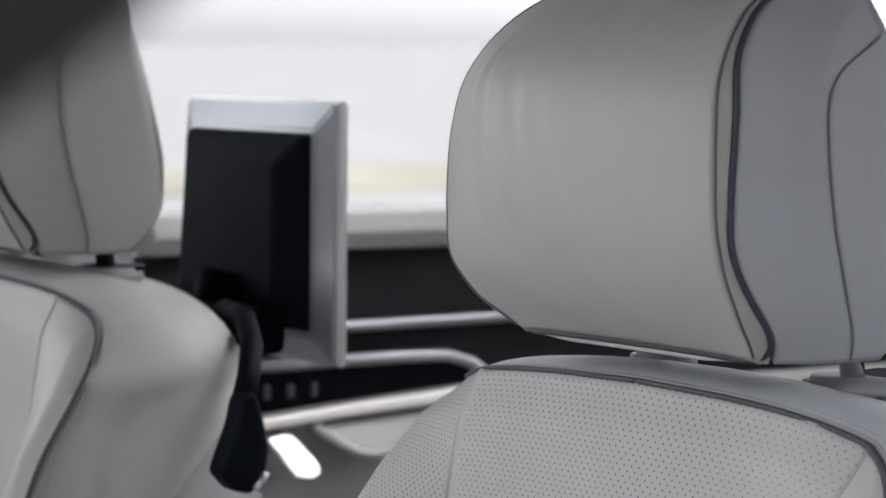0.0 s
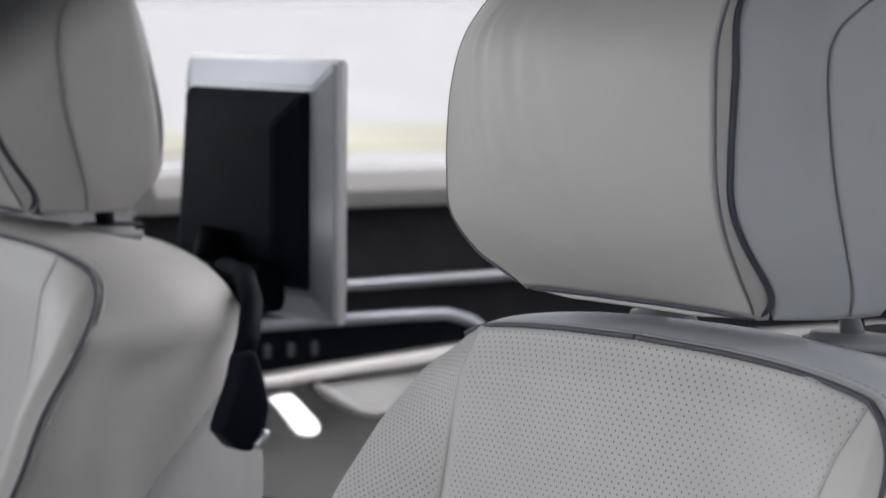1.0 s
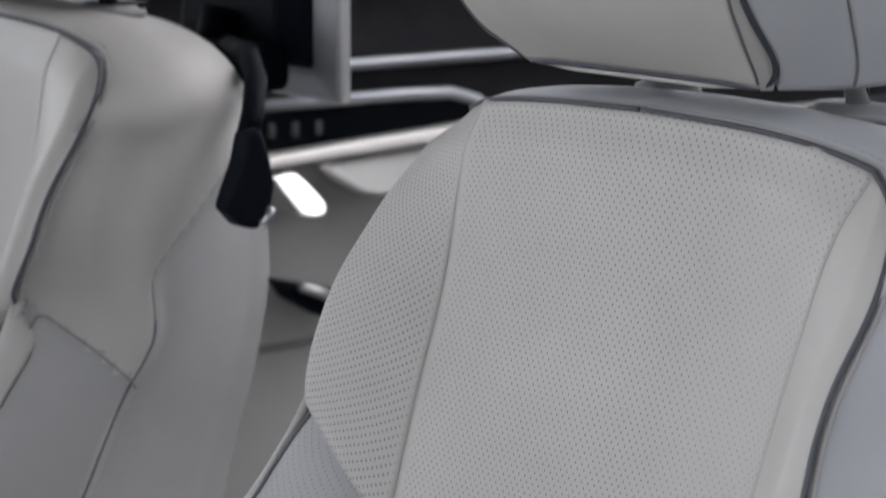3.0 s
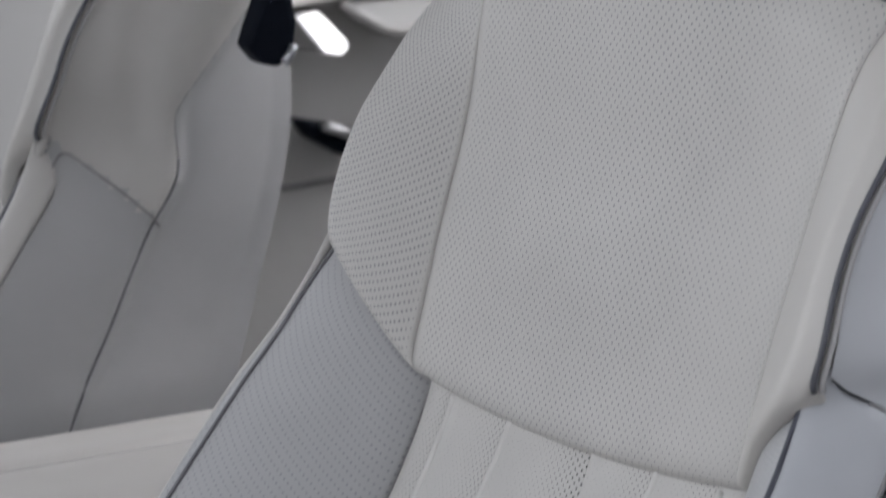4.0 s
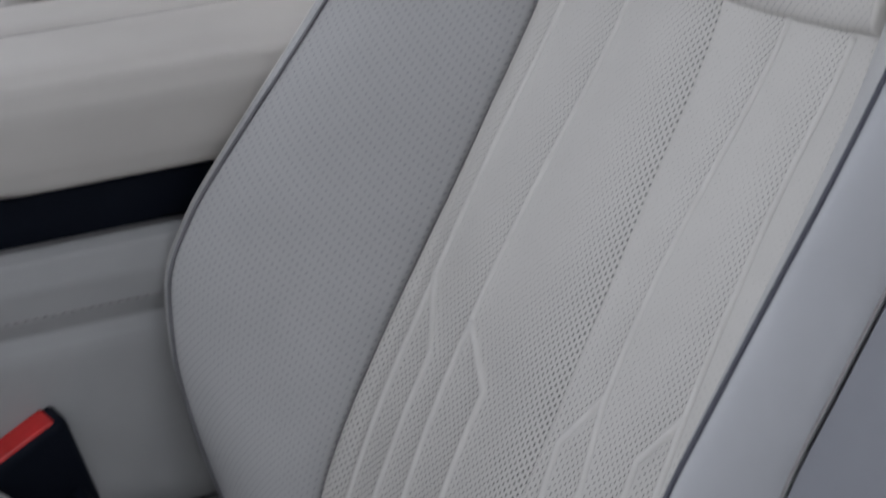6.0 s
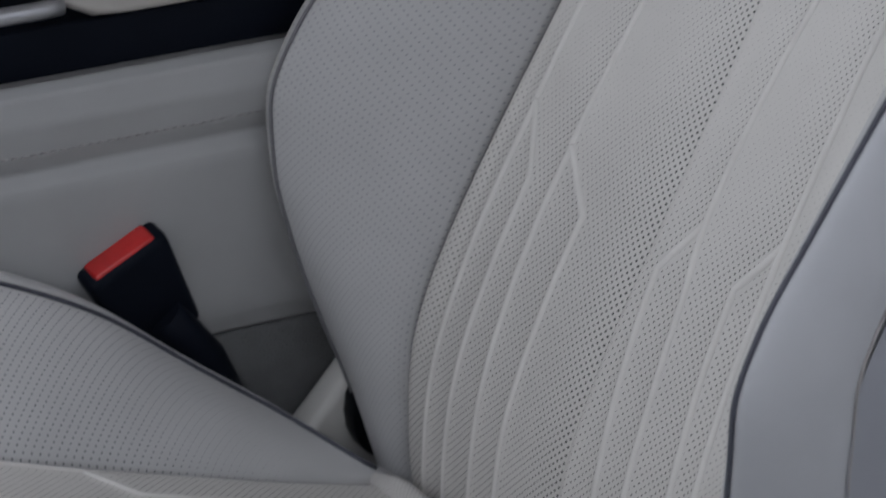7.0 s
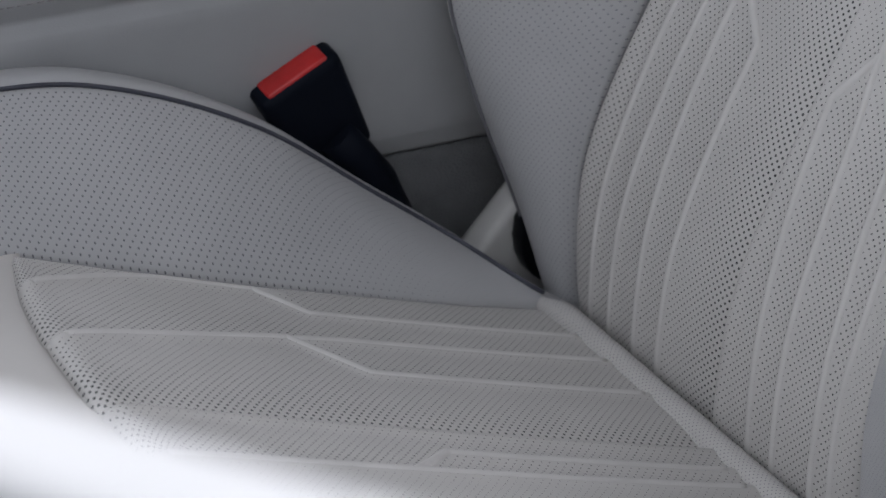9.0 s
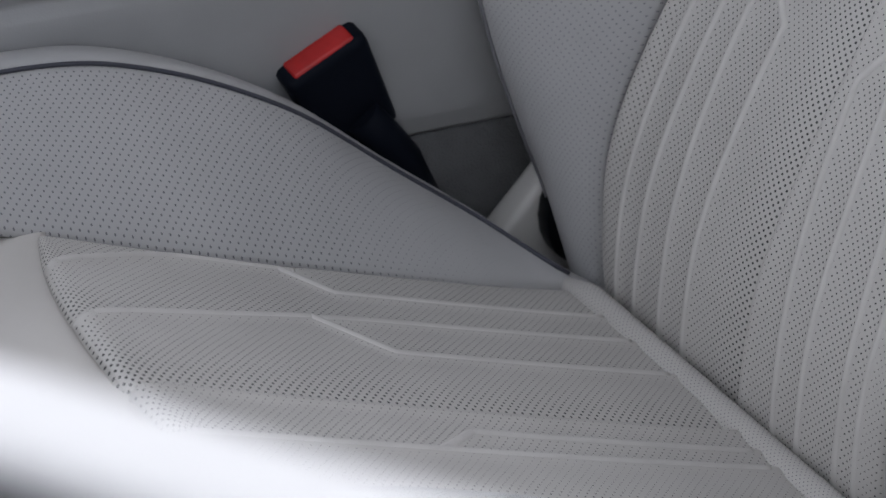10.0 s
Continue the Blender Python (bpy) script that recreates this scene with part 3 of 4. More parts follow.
    part("top_cover", sheet(lambda u, v: (cx + 0.08 + 0.07 * v, width(1.0) * 0.97 * u, z1 - 0.002 - 0.006 * v * v - 0.006 * abs(u) ** 4), span(-1, 1, 16), span(0, 1, 8), (0, 0, 1)), leather, hr, "", 0.006, flip)


def car_seat(at, flip, label):
    seat = tagged(new("car_seat"), label, "seat", "front seats")
    seat.location = at
    # backrest: quilted lower pad
    flanks = {}
    diag = spline([0.160, 0.183, 0.190, 0.216, 0.248], [0.826, 0.819, 0.813, 0.790, 0.760])
    lift = 0.0 if flip else 0.0028      # the near seat's shoulder stands a little higher

    def pad(f, v):
        # f across from -1 to 1, v up from 0 to 1
        z = 0.285 + (edge(f * SEAM) - 0.273) * v
        y = f * seam(z)
        tuck = 0.010 * math.exp(-(seam(z) - abs(y)) / 0.004)
        return (front(y, z) - 0.004 * math.cos(min(abs(f), 1) * math.pi / 2) - relief(y, rib_lines(z), PLEAT) + tuck, y, z)

    def pad_holes(f, v):
        z = 0.285 + (edge(f * SEAM) - 0.273) * v
        return opened(f * seam(z), rib_lines(z) + [PLEAT], PLEAT, seam(z), 0.18 + 0.40 * step(0.62, 0.49, z))
    part("lower_pad", sheet(pad, span(-1, 1, 250), span(0, 1, 150), (-1, 0, 0), lambda f, v: (f * 0.166, 0.285 + 0.49 * v), pad_holes), perforated_wide, seat, "quilted perforated lower backrest pad", 0.02, flip)

    def on_pad(y, z):
        f = y / seam(z)
        return Vector(pad(f, (z - 0.285) / (edge(f * SEAM) - 0.273))) + Vector((0.0027, 0, 0))
    for k, (whole, branch) in enumerate(RIBS):
        z0, z1 = KINK0[k], KINK1[k]
        part("rib", tube([on_pad(whole(z), z) for z in span(0.315, 0.742, 90)], 0.0034, 10), leather_rib, seat, "", 0, flip)
        part("rib", tube([on_pad(whole(z0) + (branch(z1) - whole(z0)) * t, z0 + (z1 - z0) * t) for t in span(0, 1, 16)] + [on_pad(branch(z), z) for z in span(z1 - 0.004, 0.315, 44)], 0.0034, 10), leather_rib, seat, "", 0, flip)
    # backrest: shoulder panel

    spread = spline([0.74, 0.80, 0.88, 0.94, 0.985, 1.01], [1.0, 1.03, 1.09, 1.15, 1.2, 1.2])      # the outboard seam leans out towards the top

    def bib(y, v):
        z = edge(y) + (crown(y if y > 0 else y * 1.2) + lift - edge(y)) * v
        y = y if y > 0 else y * spread(z)
        low = (z - edge(y))
        lip = 0.011 * math.exp(-low / 0.10) * (1 - 0.9 * math.exp(-low / 0.006)) - 0.008 * math.exp(-low / 0.004)
        tuck = 0.0018 * math.exp(-(SEAM - abs(y)) / 0.005) if y > 0 else 0.0007 * math.exp(-(SEAM * spread(z) - abs(y)) / 0.005)
        return (front(y, z) - 0.003 - lip + tuck * step(0.97, 0.90, z) + 0.008 * step(0.88, 1.0, v), y, z)
    part("shoulder_panel", sheet(bib, span(-SEAM, SEAM, 72), [0, 0.005, 0.01, 0.02, 0.03, 0.05] + span(0.08, 1, 50), (-1, 0, 0), lambda y, v: (y, 0.25 * v), lambda y, v: step(0.002, 0.009, SEAM - y) * (0.7 + 0.3 * step(-0.13, -0.04, y))), perforated, seat, "perforated leather shoulder panel", 0.018, flip)
    for s in (-1, 1):
        def wing(a, v):
            top = SEAM * (1.2 if s < 0 else 1.0)
            z1 = crown(top + (CORNER[0] - top) * a) + lift
            z0 = edge(SEAM) * (1 - a) + (edge(0.24) - (0.006 if s < 0 else 0)) * a + ((0.003 if flip else 0.009) * math.sin(math.pi / 2 * min(1.5 * a, 1.0)) if s > 0 else 0)
            z = z0 + (z1 - z0) * v
            inner = SEAM * (spread(z) if s < 0 else 1)
            y = inner + (half(z) + flare(z, s) - inner) * a
            low = z - z0
            lip = 0.012 * math.exp(-low / 0.08) * (1 - 0.9 * math.exp(-low / 0.006)) - 0.008 * math.exp(-low / 0.004)
            tuck = (0.0018 if s > 0 else 0.0007) * math.exp(-a * 0.07 / 0.005)
            bulge = 0.004 * math.sin(math.pi * a) + 0.003 * a
            roll = 0.008 + (0.006 * step(0.5, 1.0, a) if s > 0 else 0)
            return (front(y, z) - 0.003 - lip + tuck * step(0.97, 0.90, z) - bulge * step(0.985, 0.93, z) + roll * (1 - (1 - step(0.80, 1.0, a)) * (1 - step(0.88, 1.0, v))), s * (y - (0.002 * step(0.80, 1.0, a) if s > 0 else 0)), z)
        part("shoulder_wing", sheet(wing, span(0, 1, 26), [0, 0.005, 0.01, 0.02, 0.03, 0.05] + span(0.08, 1, 40), (-1, 0, 0), lambda a, v: (SEAM + 0.105 * a, 0.25 * v), lambda a, v: 1.15 * step(0.01, 0.06, a)), perforated if s > 0 and not flip else leather_fine, seat, "leather shoulder wing", 0.018, flip)

        # side bolster with its rolled outer edge, narrow inboard and broad outboard
        roll_out, roll_width = (0.0100, 0.023) if s > 0 else (0.0140, 0.066)

        top_z = edge(0.235) + (0.018 if s > 0 and not flip else 0.010)

        up_z = 0.808 if flip else 0.814

        def swell(z):       # the inboard bolster grows broader just below the shoulder
            return 0.007 * math.exp(-((z - 0.800) / 0.045) ** 2) if s > 0 and not flip else 0.0

        def bolster(u, v):
            z = 0.30 + (top_z - 0.30) * v
            w = half(z) + swell(z)
            if u <= 1:
                y = seam(z) + (w - seam(z)) * u
                x = front(y, z) + 0.012 * math.exp(-(u * 0.09) / 0.006) - 0.008 * math.sin(math.pi * u) + (0.009 if s > 0 else 0.003) * math.exp(-max(edge(y) - z, 0) / 0.018)
            else:
                b = u - 1
                up = step(up_z - 0.014 * b * b, up_z + 0.024 - 0.014 * b * b, z) if s > 0 else step(0.792, 0.822, z)
                y = w + ((roll_out + (0.005 * step(0.66, 0.77, z) if s > 0 and not flip else 0)) * (1 - up) + (flare(z, s) - (0.001 + 0.010 * b if s > 0 else 0.003)) * up) * math.sin(b * math.pi / 2) - 0.003 * step(0.85, 1.0, b)
                x = ridge(z) + ((roll_width + (0.005 * step(0.76, 0.81, z) if s > 0 else 0)) * (1 - up) + (0.020 if s > 0 else 0.010) * up) * (1 - math.cos(b * math.pi / 2)) + 0.001 * b
            if s < 0:       # the outboard ridge stands back a little towards the cushion
                x += 0.006 * step(0.60, 0.50, z) * min(u, 1.0)
            return (x, s * y, z)
        part("bolster_edge", sheet(bolster, span(1, 2, 14), span(0, 1, 70), (-0.3, s, 0)), leather if s > 0 else leather_skylit, seat, "plain leather roll round the bolster's outer edge", 0.004, flip)
        part("bolster", sheet(bolster, span(0, 1, 30), span(0, 1, 70), (-1, s * 0.2, 0), lambda u, v: (SEAM + 0.09 * u, 0.48 * v)), perforated_fine, seat, "perforated leather backrest side bolster", 0.004, flip)
        part("bolster_piping", tube([Vector(bolster(0.965 - 0.04 * step(0.45, 0.9, v) - 0.35 * step(0.965, 1.0, v) if s > 0 else 1.0, v)) + Vector((-0.0008, 0, 0)) for v in span(0.0, 0.995, 70)], 0.0012 if s > 0 else 0.0015, 8), piping_mid if s > 0 else piping_dark, seat, "piping on the bolster", 0, flip)

        # one cord runs up the wing, round the shoulder and along the top; a soft grey lip follows behind it
        rim = [Vector(wing(1.0, v)) for v in span(0.03, 1, 60)] + [Vector(wing(a, 1.0)) for a in span(0.94, 0.0, 14)] + [Vector(bib(s * y, 1.0)) for y in span(SEAM - 0.006, 0.0, 24)]
        rim = eased(rim, 30 if s > 0 else 10, 20, 90)
        part("shoulder_piping", tube([p + Vector((-0.0016 * step(0.15, 0.20, p.y), s * (0.0006 + 0.0018 * step(0.15, 0.20, p.y)), 0.0004)) for p in (rim[66:] if s > 0 and not flip else rim)], 0.0016, 8), piping_slate, seat, "slate piping round the shoulder panel", 0, flip)
        lip_line = []
        for i, p in enumerate(rim):
            d = (rim[min(i + 1, len(rim) - 1)] - rim[max(i - 1, 0)]).normalized()
            out = Vector((0, s * abs(d.z), abs(d.y))).normalized()
            lip_line.append(p + Vector((0.0052, 0, 0)) + 0.0010 * out)
        part("shoulder_lip", tube(lip_line, 0.0017, 8), leather_shade, seat, "soft folded lip behind the piping", 0, flip)
        part("shoulder_stitching", stitches([p + Vector((0.0045, s * 0.0004, 0.0022)) for p in lip_line[62:]], 0.0036, 0.0024, 0.0004), thread, seat, "", 0, flip)

        # outer side of the backrest
        def flank(u, v):
            z = 0.27 + (0.930 - 0.27) * v
            up = step(0.790, 0.826, z)
            w = half(z) + swell(z) * (1 - up) * math.exp(-4 * u) + (roll_out - 0.001) * (1 - up) * math.exp(-4 * u) + (flare(z, s) - (0.007 if s > 0 else 0.001)) * up
            if s > 0 and 0.66 < z < 0.90:       # behind the roll the side runs up evenly
                t = (z - 0.66) / 0.24
                even = half(0.66) * (1 - t) + (half(0.90) + flare(0.90, s) - 0.007) * t
                w += (even - w) * step(0.12, 0.45, u)
            xa = ridge(z) + (roll_width + (0.005 * step(0.76, 0.81, z) if s > 0 else 0)) * (1 - up) + 0.004 * up
            xb = back(z) - 0.018
            y = w + 0.014 * math.sin(math.pi * min(u * 1.1, 1.0)) - 0.010 * u ** 3 * step(0.80, 0.96, z) - 0.007 * u ** 8
            x = xa + (xb - xa) * u
            # the rear part lies lower behind a folded edge, and a soft valley runs up the shoulder
            d = x - fold_x(z)
            fade = step(0.938, 0.915, z)
            y -= (0.011 * step(-0.004, 0.014, d) * (0.25 + 0.75 * math.exp(-max(d, 0) / 0.07)) * step(0.60, 0.74, z) + 0.0020 * math.exp(-(d / 0.003) ** 2)) * fade
            y -= 0.006 * math.exp(-((x - crease_x(z)) / 0.017) ** 2) * step(0.79, 0.83, z) * fade
            return (x, s * y, z)
        side_rows = [(p.y * s, p.x + 0.004, p.z) for p in rim if p.z > 0.930 or abs(p.y) < 0.19]

        e = flank(1.0, 1.0)
        ring_rows = []
        for k in range(121):
            q = k / 120 * math.pi / 2
            ring_rows.append((abs(e[1]) * max(math.cos(q), 0.0) ** 0.80, e[0] + (0.350 - e[0]) * k / 120, e[2] + (0.999 - e[2]) * math.sin(q) ** 0.80))

        def lengths(rows):
            run = [0.0]
            for p, q in zip(rows, rows[1:]):
                run.append(run[-1] + math.hypot(q[0] - p[0], q[2] - p[2]))
            return [r / run[-1] for r in run]

        front_run, back_run = lengths(side_rows), lengths(ring_rows)

        def pick(rows, run, t):
            return [float(np.interp(t, run, [r[n] for r in rows])) for n in range(3)]

        def cover(u, v):
            # up the side for v below 1, then over the shoulder to the middle of the top
            if v <= 1:
                return flank(u, v)
            t = v - 1
            fy, fx, fz = pick(side_rows, front_run, t)
            by, bx, bz = pick(ring_rows, back_run, t)
            f0 = flank(0.0, 1.0)
            k = step(0.0, 0.12, t)
            fx, fy = fx * k + f0[0] * (1 - k), fy * k + abs(f0[1]) * (1 - k)
            turn = math.pi / 2 * step(0.02, 0.46, t)
            side_way = 0.014 * math.sin(math.pi * min(u * 1.1, 1.0)) * math.cos(turn)
            up_way = 0.009 * math.sin(math.pi * u ** 0.66) ** 0.9 * math.sin(turn)
            m = step(0.0, 0.65, t)
            across = u * m + (0.56 * u ** 3 + 0.44 * u ** 8) * (1 - m)
            return (fx + (bx - fx) * u, s * max(fy + (by - fy) * across + side_way, 0), fz + (bz - fz) * u + up_way)
        bm = sheet(cover, span(0, 1, 64), span(0, 1, 80) + span(1.012, 2.0, 60), (0, s, 0.3))
        for f in bm.faces:      # shade on the lower and the rear panel is put into a darker, cooler colour
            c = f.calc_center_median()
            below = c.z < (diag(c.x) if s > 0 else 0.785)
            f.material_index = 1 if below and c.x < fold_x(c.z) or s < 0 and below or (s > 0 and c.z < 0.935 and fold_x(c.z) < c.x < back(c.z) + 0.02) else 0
        part("side_cover", bm, leather if flip else leather_pale_skylit, seat, "smooth leather side and shoulder of the backrest, shade painted below", 0, flip, None, leather_side_shade if s > 0 else leather_side_shade_blue)
        flanks[s] = flank

        def on_flank(x, z):
            lo = flank(0, (z - 0.27) / 0.660)[0]
            hi = flank(1, (z - 0.27) / 0.660)[0]
            return Vector(flank(min(max((x - lo) / (hi - lo), 0), 1), (z - 0.27) / 0.660)) + Vector((0, s * 0.0003, 0))
        part("side_seam", tube([on_flank(fold_x(z), z) for z in span(0.40, 0.806, 70)], 0.0011, 6), piping_mid, seat, "", 0, flip)
        part("fold_seam", tube([on_flank(fold_x(z), z) for z in span(0.806, 0.905, 40)], 0.0006, 6), piping_grey, seat, "", 0, flip)
        # the seam of the side bolster turns over in an arch into the slanting seam of the side
        rise = span(0.31, 0.790 if s > 0 else 0.806, 70)
        arch = [Vector(bolster(1.95, (z - 0.30) / (top_z - 0.30))) + Vector((-0.0004, s * 0.0006, 0)) for z in rise]
        if s > 0:
            arch = eased(arch + [on_flank(x, diag(x)) for x in span(0.176, 0.247, 26)], 12, 55, 85)
        part("side_seam", tube(arch, 0.0010, 6), piping_grey, seat, "", 0, flip)

    def rear(u, v):
        t = abs(u)
        top = 0.928 + 0.071 * max(1 - t ** 2.5, 0.0) ** (1 / 2.5)
        z = 0.27 + (top - 0.27) * v
        e = flanks[1](1.0, min((z - 0.27) / 0.66, 1.0))
        return (back(z) - 0.0185 * t ** 3, abs(e[1]) * u, z)
    part("back_shell", sheet(rear, [-1, -0.99, -0.97, -0.94, -0.9] + span(-0.85, 0.85, 20) + [0.9, 0.94, 0.97, 0.99, 1], span(0, 1, 40), (1, 0, 0)), plastic_grey, seat, "grey back shell", 0.006, flip)
    for s in (-1, 1):
        c = Vector((0.312 if flip else 0.322, s * 0.082, 1.0040 + lift))
        bm = bmesh.new()
        bmesh.ops.create_cone(bm, cap_ends=True, segments=28, radius1=0.034 if s < 0 or flip else 0.024, radius2=0.029 if s < 0 or flip else 0.020, depth=0.010, matrix=Matrix.Translation(c) @ Matrix.Diagonal((0.8, 1, 1, 1)))
        bmesh.ops.bevel(bm, geom=[e for e in bm.edges if len(e.link_faces) == 2 and e.calc_face_angle() > 0.6], offset=0.003, segments=2, affect="EDGES")
        part("post_collar", bm, plastic_grey, seat, "grey plastic post collar", 0, flip, True)
        # black disc in place of the shadow between headrest and collar
        part("post_shadow", tube([c + Vector((0.006 if flip else 0.014, 0, 0.001)), c + Vector((0.006 if flip else 0.013, 0, 0.0056))], 0.023 if flip else 0.0125, 20), matte_black, seat, "black disc for the shadow under the headrest", 0, flip)
        part("headrest_post", tube([c + Vector((0, 0, 0.0)), c + Vector((-0.004, 0, 0.03)), c + Vector((-0.008, 0, 0.06))], 0.0068, 14), post_metal, seat, "chrome headrest post", 0, flip)
    headrest(seat, flip)

    # cushion
    def mid(x):
        return 0.318 - 0.333 * x + 0.10 * x * (x + 0.36) * 0.6
    rz = spline([-0.46, -0.40, -0.333, -0.267, -0.165, -0.094, -0.03, 0.0, 0.05], [0.455, 0.488, 0.496, 0.489, 0.443, 0.387, 0.340, 0.318, 0.285])
    ry = spline([-0.46, -0.333, -0.165, -0.094, -0.05, -0.015, 0.05], [0.222, 0.222, 0.220, 0.212, 0.195, 0.160, 0.150])
    sy = spline([-0.46, -0.339, -0.206, -0.08, -0.012, 0.05], [0.154, 0.150, 0.146, 0.146, 0.150, 0.146])
    low = spline([-0.46, -0.1, 0.05], [0.050, 0.050, 0.0])
    ribs = ((spline([-0.36, -0.335, -0.267, -0.215, -0.10, 0.02], [0.094, 0.104, 0.127, 0.125, 0.128, 0.130]), 0.094),
            (spline([-0.36, -0.338, -0.27, -0.215, -0.134, 0.02], [0.025, 0.032, 0.045, 0.054, 0.057, 0.059]), 0.014),
            (spline([-0.36, -0.214, 0.02], [-0.103, -0.100, -0.097]), -0.078))
    kx0, kx1 = (0.210, 0.219, 0.214), (0.188, 0.187, 0.186)

    def seams(x):
        lines = []
        for k, (whole, branch) in enumerate(ribs):
            if k or -x > kx1[0]:
                lines.append(whole(x))
            if -x < kx0[k]:
                t = min((kx0[k] + x) / (kx0[k] - kx1[k]), 1.0)
                lines.append(whole(-kx0[k]) * (1 - t) + branch * t)
        return lines

    def insert(a, v):
        x = 0.02 + (-0.362 - 0.02) * v
        lim = sy(x)
        y = lim * a
        if v > 0.93:
            x += 0.022 * (a * a) * (v - 0.93) / 0.07
        h = relief(y, seams(x), -0.052)
        z = mid(x) + h - 0.008 * math.exp(-(lim - abs(y)) / 0.005) + 0.004 * (1 - a * a) - 0.010 * math.exp(-(1 - v) / 0.012) - 0.02 * step(-0.01, 0.02, x)
        return (x, y, z)

    def insert_holes(a, v):
        x = 0.02 - 0.382 * v
        y = sy(x) * a
        return min(opened(y, seams(x) + [-0.052], -0.052, sy(x), 0.42) * (1 + 0.5 * step(0.90, 1.0, v)), 1.0)
    part("cushion_insert", sheet(insert, span(-1, 1, 210), span(0, 1, 120), (0, 0, 1), lambda a, v: (0.142 * a, 0.395 * v), insert_holes), perforated_wide, seat, "quilted perforated seat cushion centre", 0.02, flip)

    def on_insert(y, x):
        v = (0.02 - x) / 0.382
        return Vector(insert(y / sy(x), v)) + Vector((0, 0, -0.0026))
    for k, (whole, branch) in enumerate(ribs):
        part("rib", tube([on_insert(whole(x), x) for x in span(-0.02 if k else -0.20, -0.350, 80)], 0.0034, 10), leather_rib, seat, "", 0, flip)
        part("rib", tube([on_insert(whole(-kx0[k]) + (branch - whole(-kx0[k])) * t, -kx0[k] + (kx0[k] - kx1[k]) * t) for t in span(0, 1, 14)] + [on_insert(branch, x) for x in span(-kx1[k] + 0.004, -0.02, 40)], 0.0034, 10), leather_rib, seat, "", 0, flip)
    for s in (-1, 1):
        def side(u, v):
            x = 0.015 + (-0.46 - 0.015) * v
            a, b = sy(x), ry(x)
            if u <= 1:
                y = a + (b - a) * u
                lo = mid(x)
                top = rz(x) - (low(x) if s < 0 else 0)
                z = lo + (top - lo) * (u ** 1.25) + 0.010 * math.sin(math.pi * u) * step(0.0, -0.12, x) - 0.008 * math.exp(-u * 0.08 / 0.005)
            else:
                c = u - 1
                y = b + 0.032 * math.sin(min(c, 1) * math.pi / 2) + 0.010 * max(c - 1, 0)
                z = rz(x) - (low(x) if s < 0 else 0) + 0.0015 - 0.009 * (1 - math.cos(min(c, 1) * math.pi / 2)) - 0.17 * max(c - 1, 0)
            drop = step(-0.39, -0.46, x)
            return (x, s * y, z - 0.05 * drop * drop)
        part("cushion_bolster", sheet(side, span(0, 1, 26) + span(1.1, 2, 9) + span(2.2, 3, 5), span(0, 1, 70), (0, s * 0.3, 1), lambda u, v: (0.15 + 0.09 * u, 0.475 * v), lambda u, v: (0.25 + 0.75 * step(0.14, 0.42, v)) * (1.0 if u < 0.93 else 0.0)), perforated_cushion, seat, "perforated leather cushion side bolster", 0.015, flip)
        part("cushion_piping", tube([Vector(side(0.955, v)) + Vector((0, 0, 0.0010)) for v in span(0.05, 1, 70)], 0.0014, 8), piping_dark, seat, "slate piping on the cushion bolster", 0, flip)

    def nose(a, v):
        x = -0.352 - 0.10 * math.sin(v * math.pi / 2) + 0.020 * a * a * (1 - v)
        y = (sy(x) + 0.010) * a
        z = mid(-0.357 + 0.02 * a * a) - 0.008 + 0.010 * math.sin(v * math.pi) - 0.14 * (1 - math.cos(v * math.pi / 2)) + 0.004 * abs(a) ** 3 * (1 - v)
        return (x, y, z)
    part("cushion_nose", sheet(nose, span(-1, 1, 40), span(0, 1, 24), (-1, 0, 0.5)), leather_fine, seat, "plain leather front of the cushion", 0.015, flip)
    part("cushion_core", block(-0.45, 0.10, -0.235, 0.235, 0.16, 0.27, 0.02), plastic_grey, seat, "grey seat base", 0, flip)
    part("seat_frame", block(-0.38, 0.14, -0.20, 0.20, 0.02, 0.165, 0.015), plastic_dark, seat, "dark seat frame", 0, flip)
    for s in (-1, 1):
        part("seat_rail", block(-0.42, 0.22, s * 0.17 - 0.02, s * 0.17 + 0.02, 0.0, 0.03, 0.004), plastic_dark, seat, "dark floor rail", 0, flip)
    def bead(t, y):
        k = t * 2 * math.pi
        r = 0.0092 * (0.45 + 0.55 * step(0.168, 0.120, y))
        return (-0.008 - 0.004 * y / 0.17 + r * math.cos(k), y, 0.322 + 0.002 * y / 0.17 - 0.006 * step(0.12, 0.168, y) + r * math.sin(k))
    part("bead", sheet(bead, span(0, 1, 18), span(-0.17, 0.166, 50), (0, 0, 1), lambda t, y: (t * 0.0935, y * 1.5), lambda t, y: 1.0), perforated, seat, "perforated roll along the joint of cushion and backrest", 0, flip)
    # recliner cover on the inboard side
    part("recliner_cover", plate([(-0.045, 0.22), (-0.022, 0.325), (0.012, 0.362), (0.07, 0.36), (0.10, 0.22)], "y", 0.222, 0.248, 0.006), plastic_pale, seat, "pale recliner cover", 0, flip, True)
    part("recliner_cap", plate([(0.020 + 0.019 * math.cos(t), 0.335 + 0.030 * math.sin(t)) for t in span(0, 2 * math.pi * 15 / 16, 15)], "y", 0.202, 0.221, 0.004), plastic_black, seat, "black recliner cap", 0, flip, True)
    return seat


near_seat = car_seat((0, 0.02, 0), False, "light grey perforated leather seat beside the open door")
far_seat = car_seat((-0.046, 0.76, 0.015), True, "light grey leather seat beyond the console, brightly lit front")

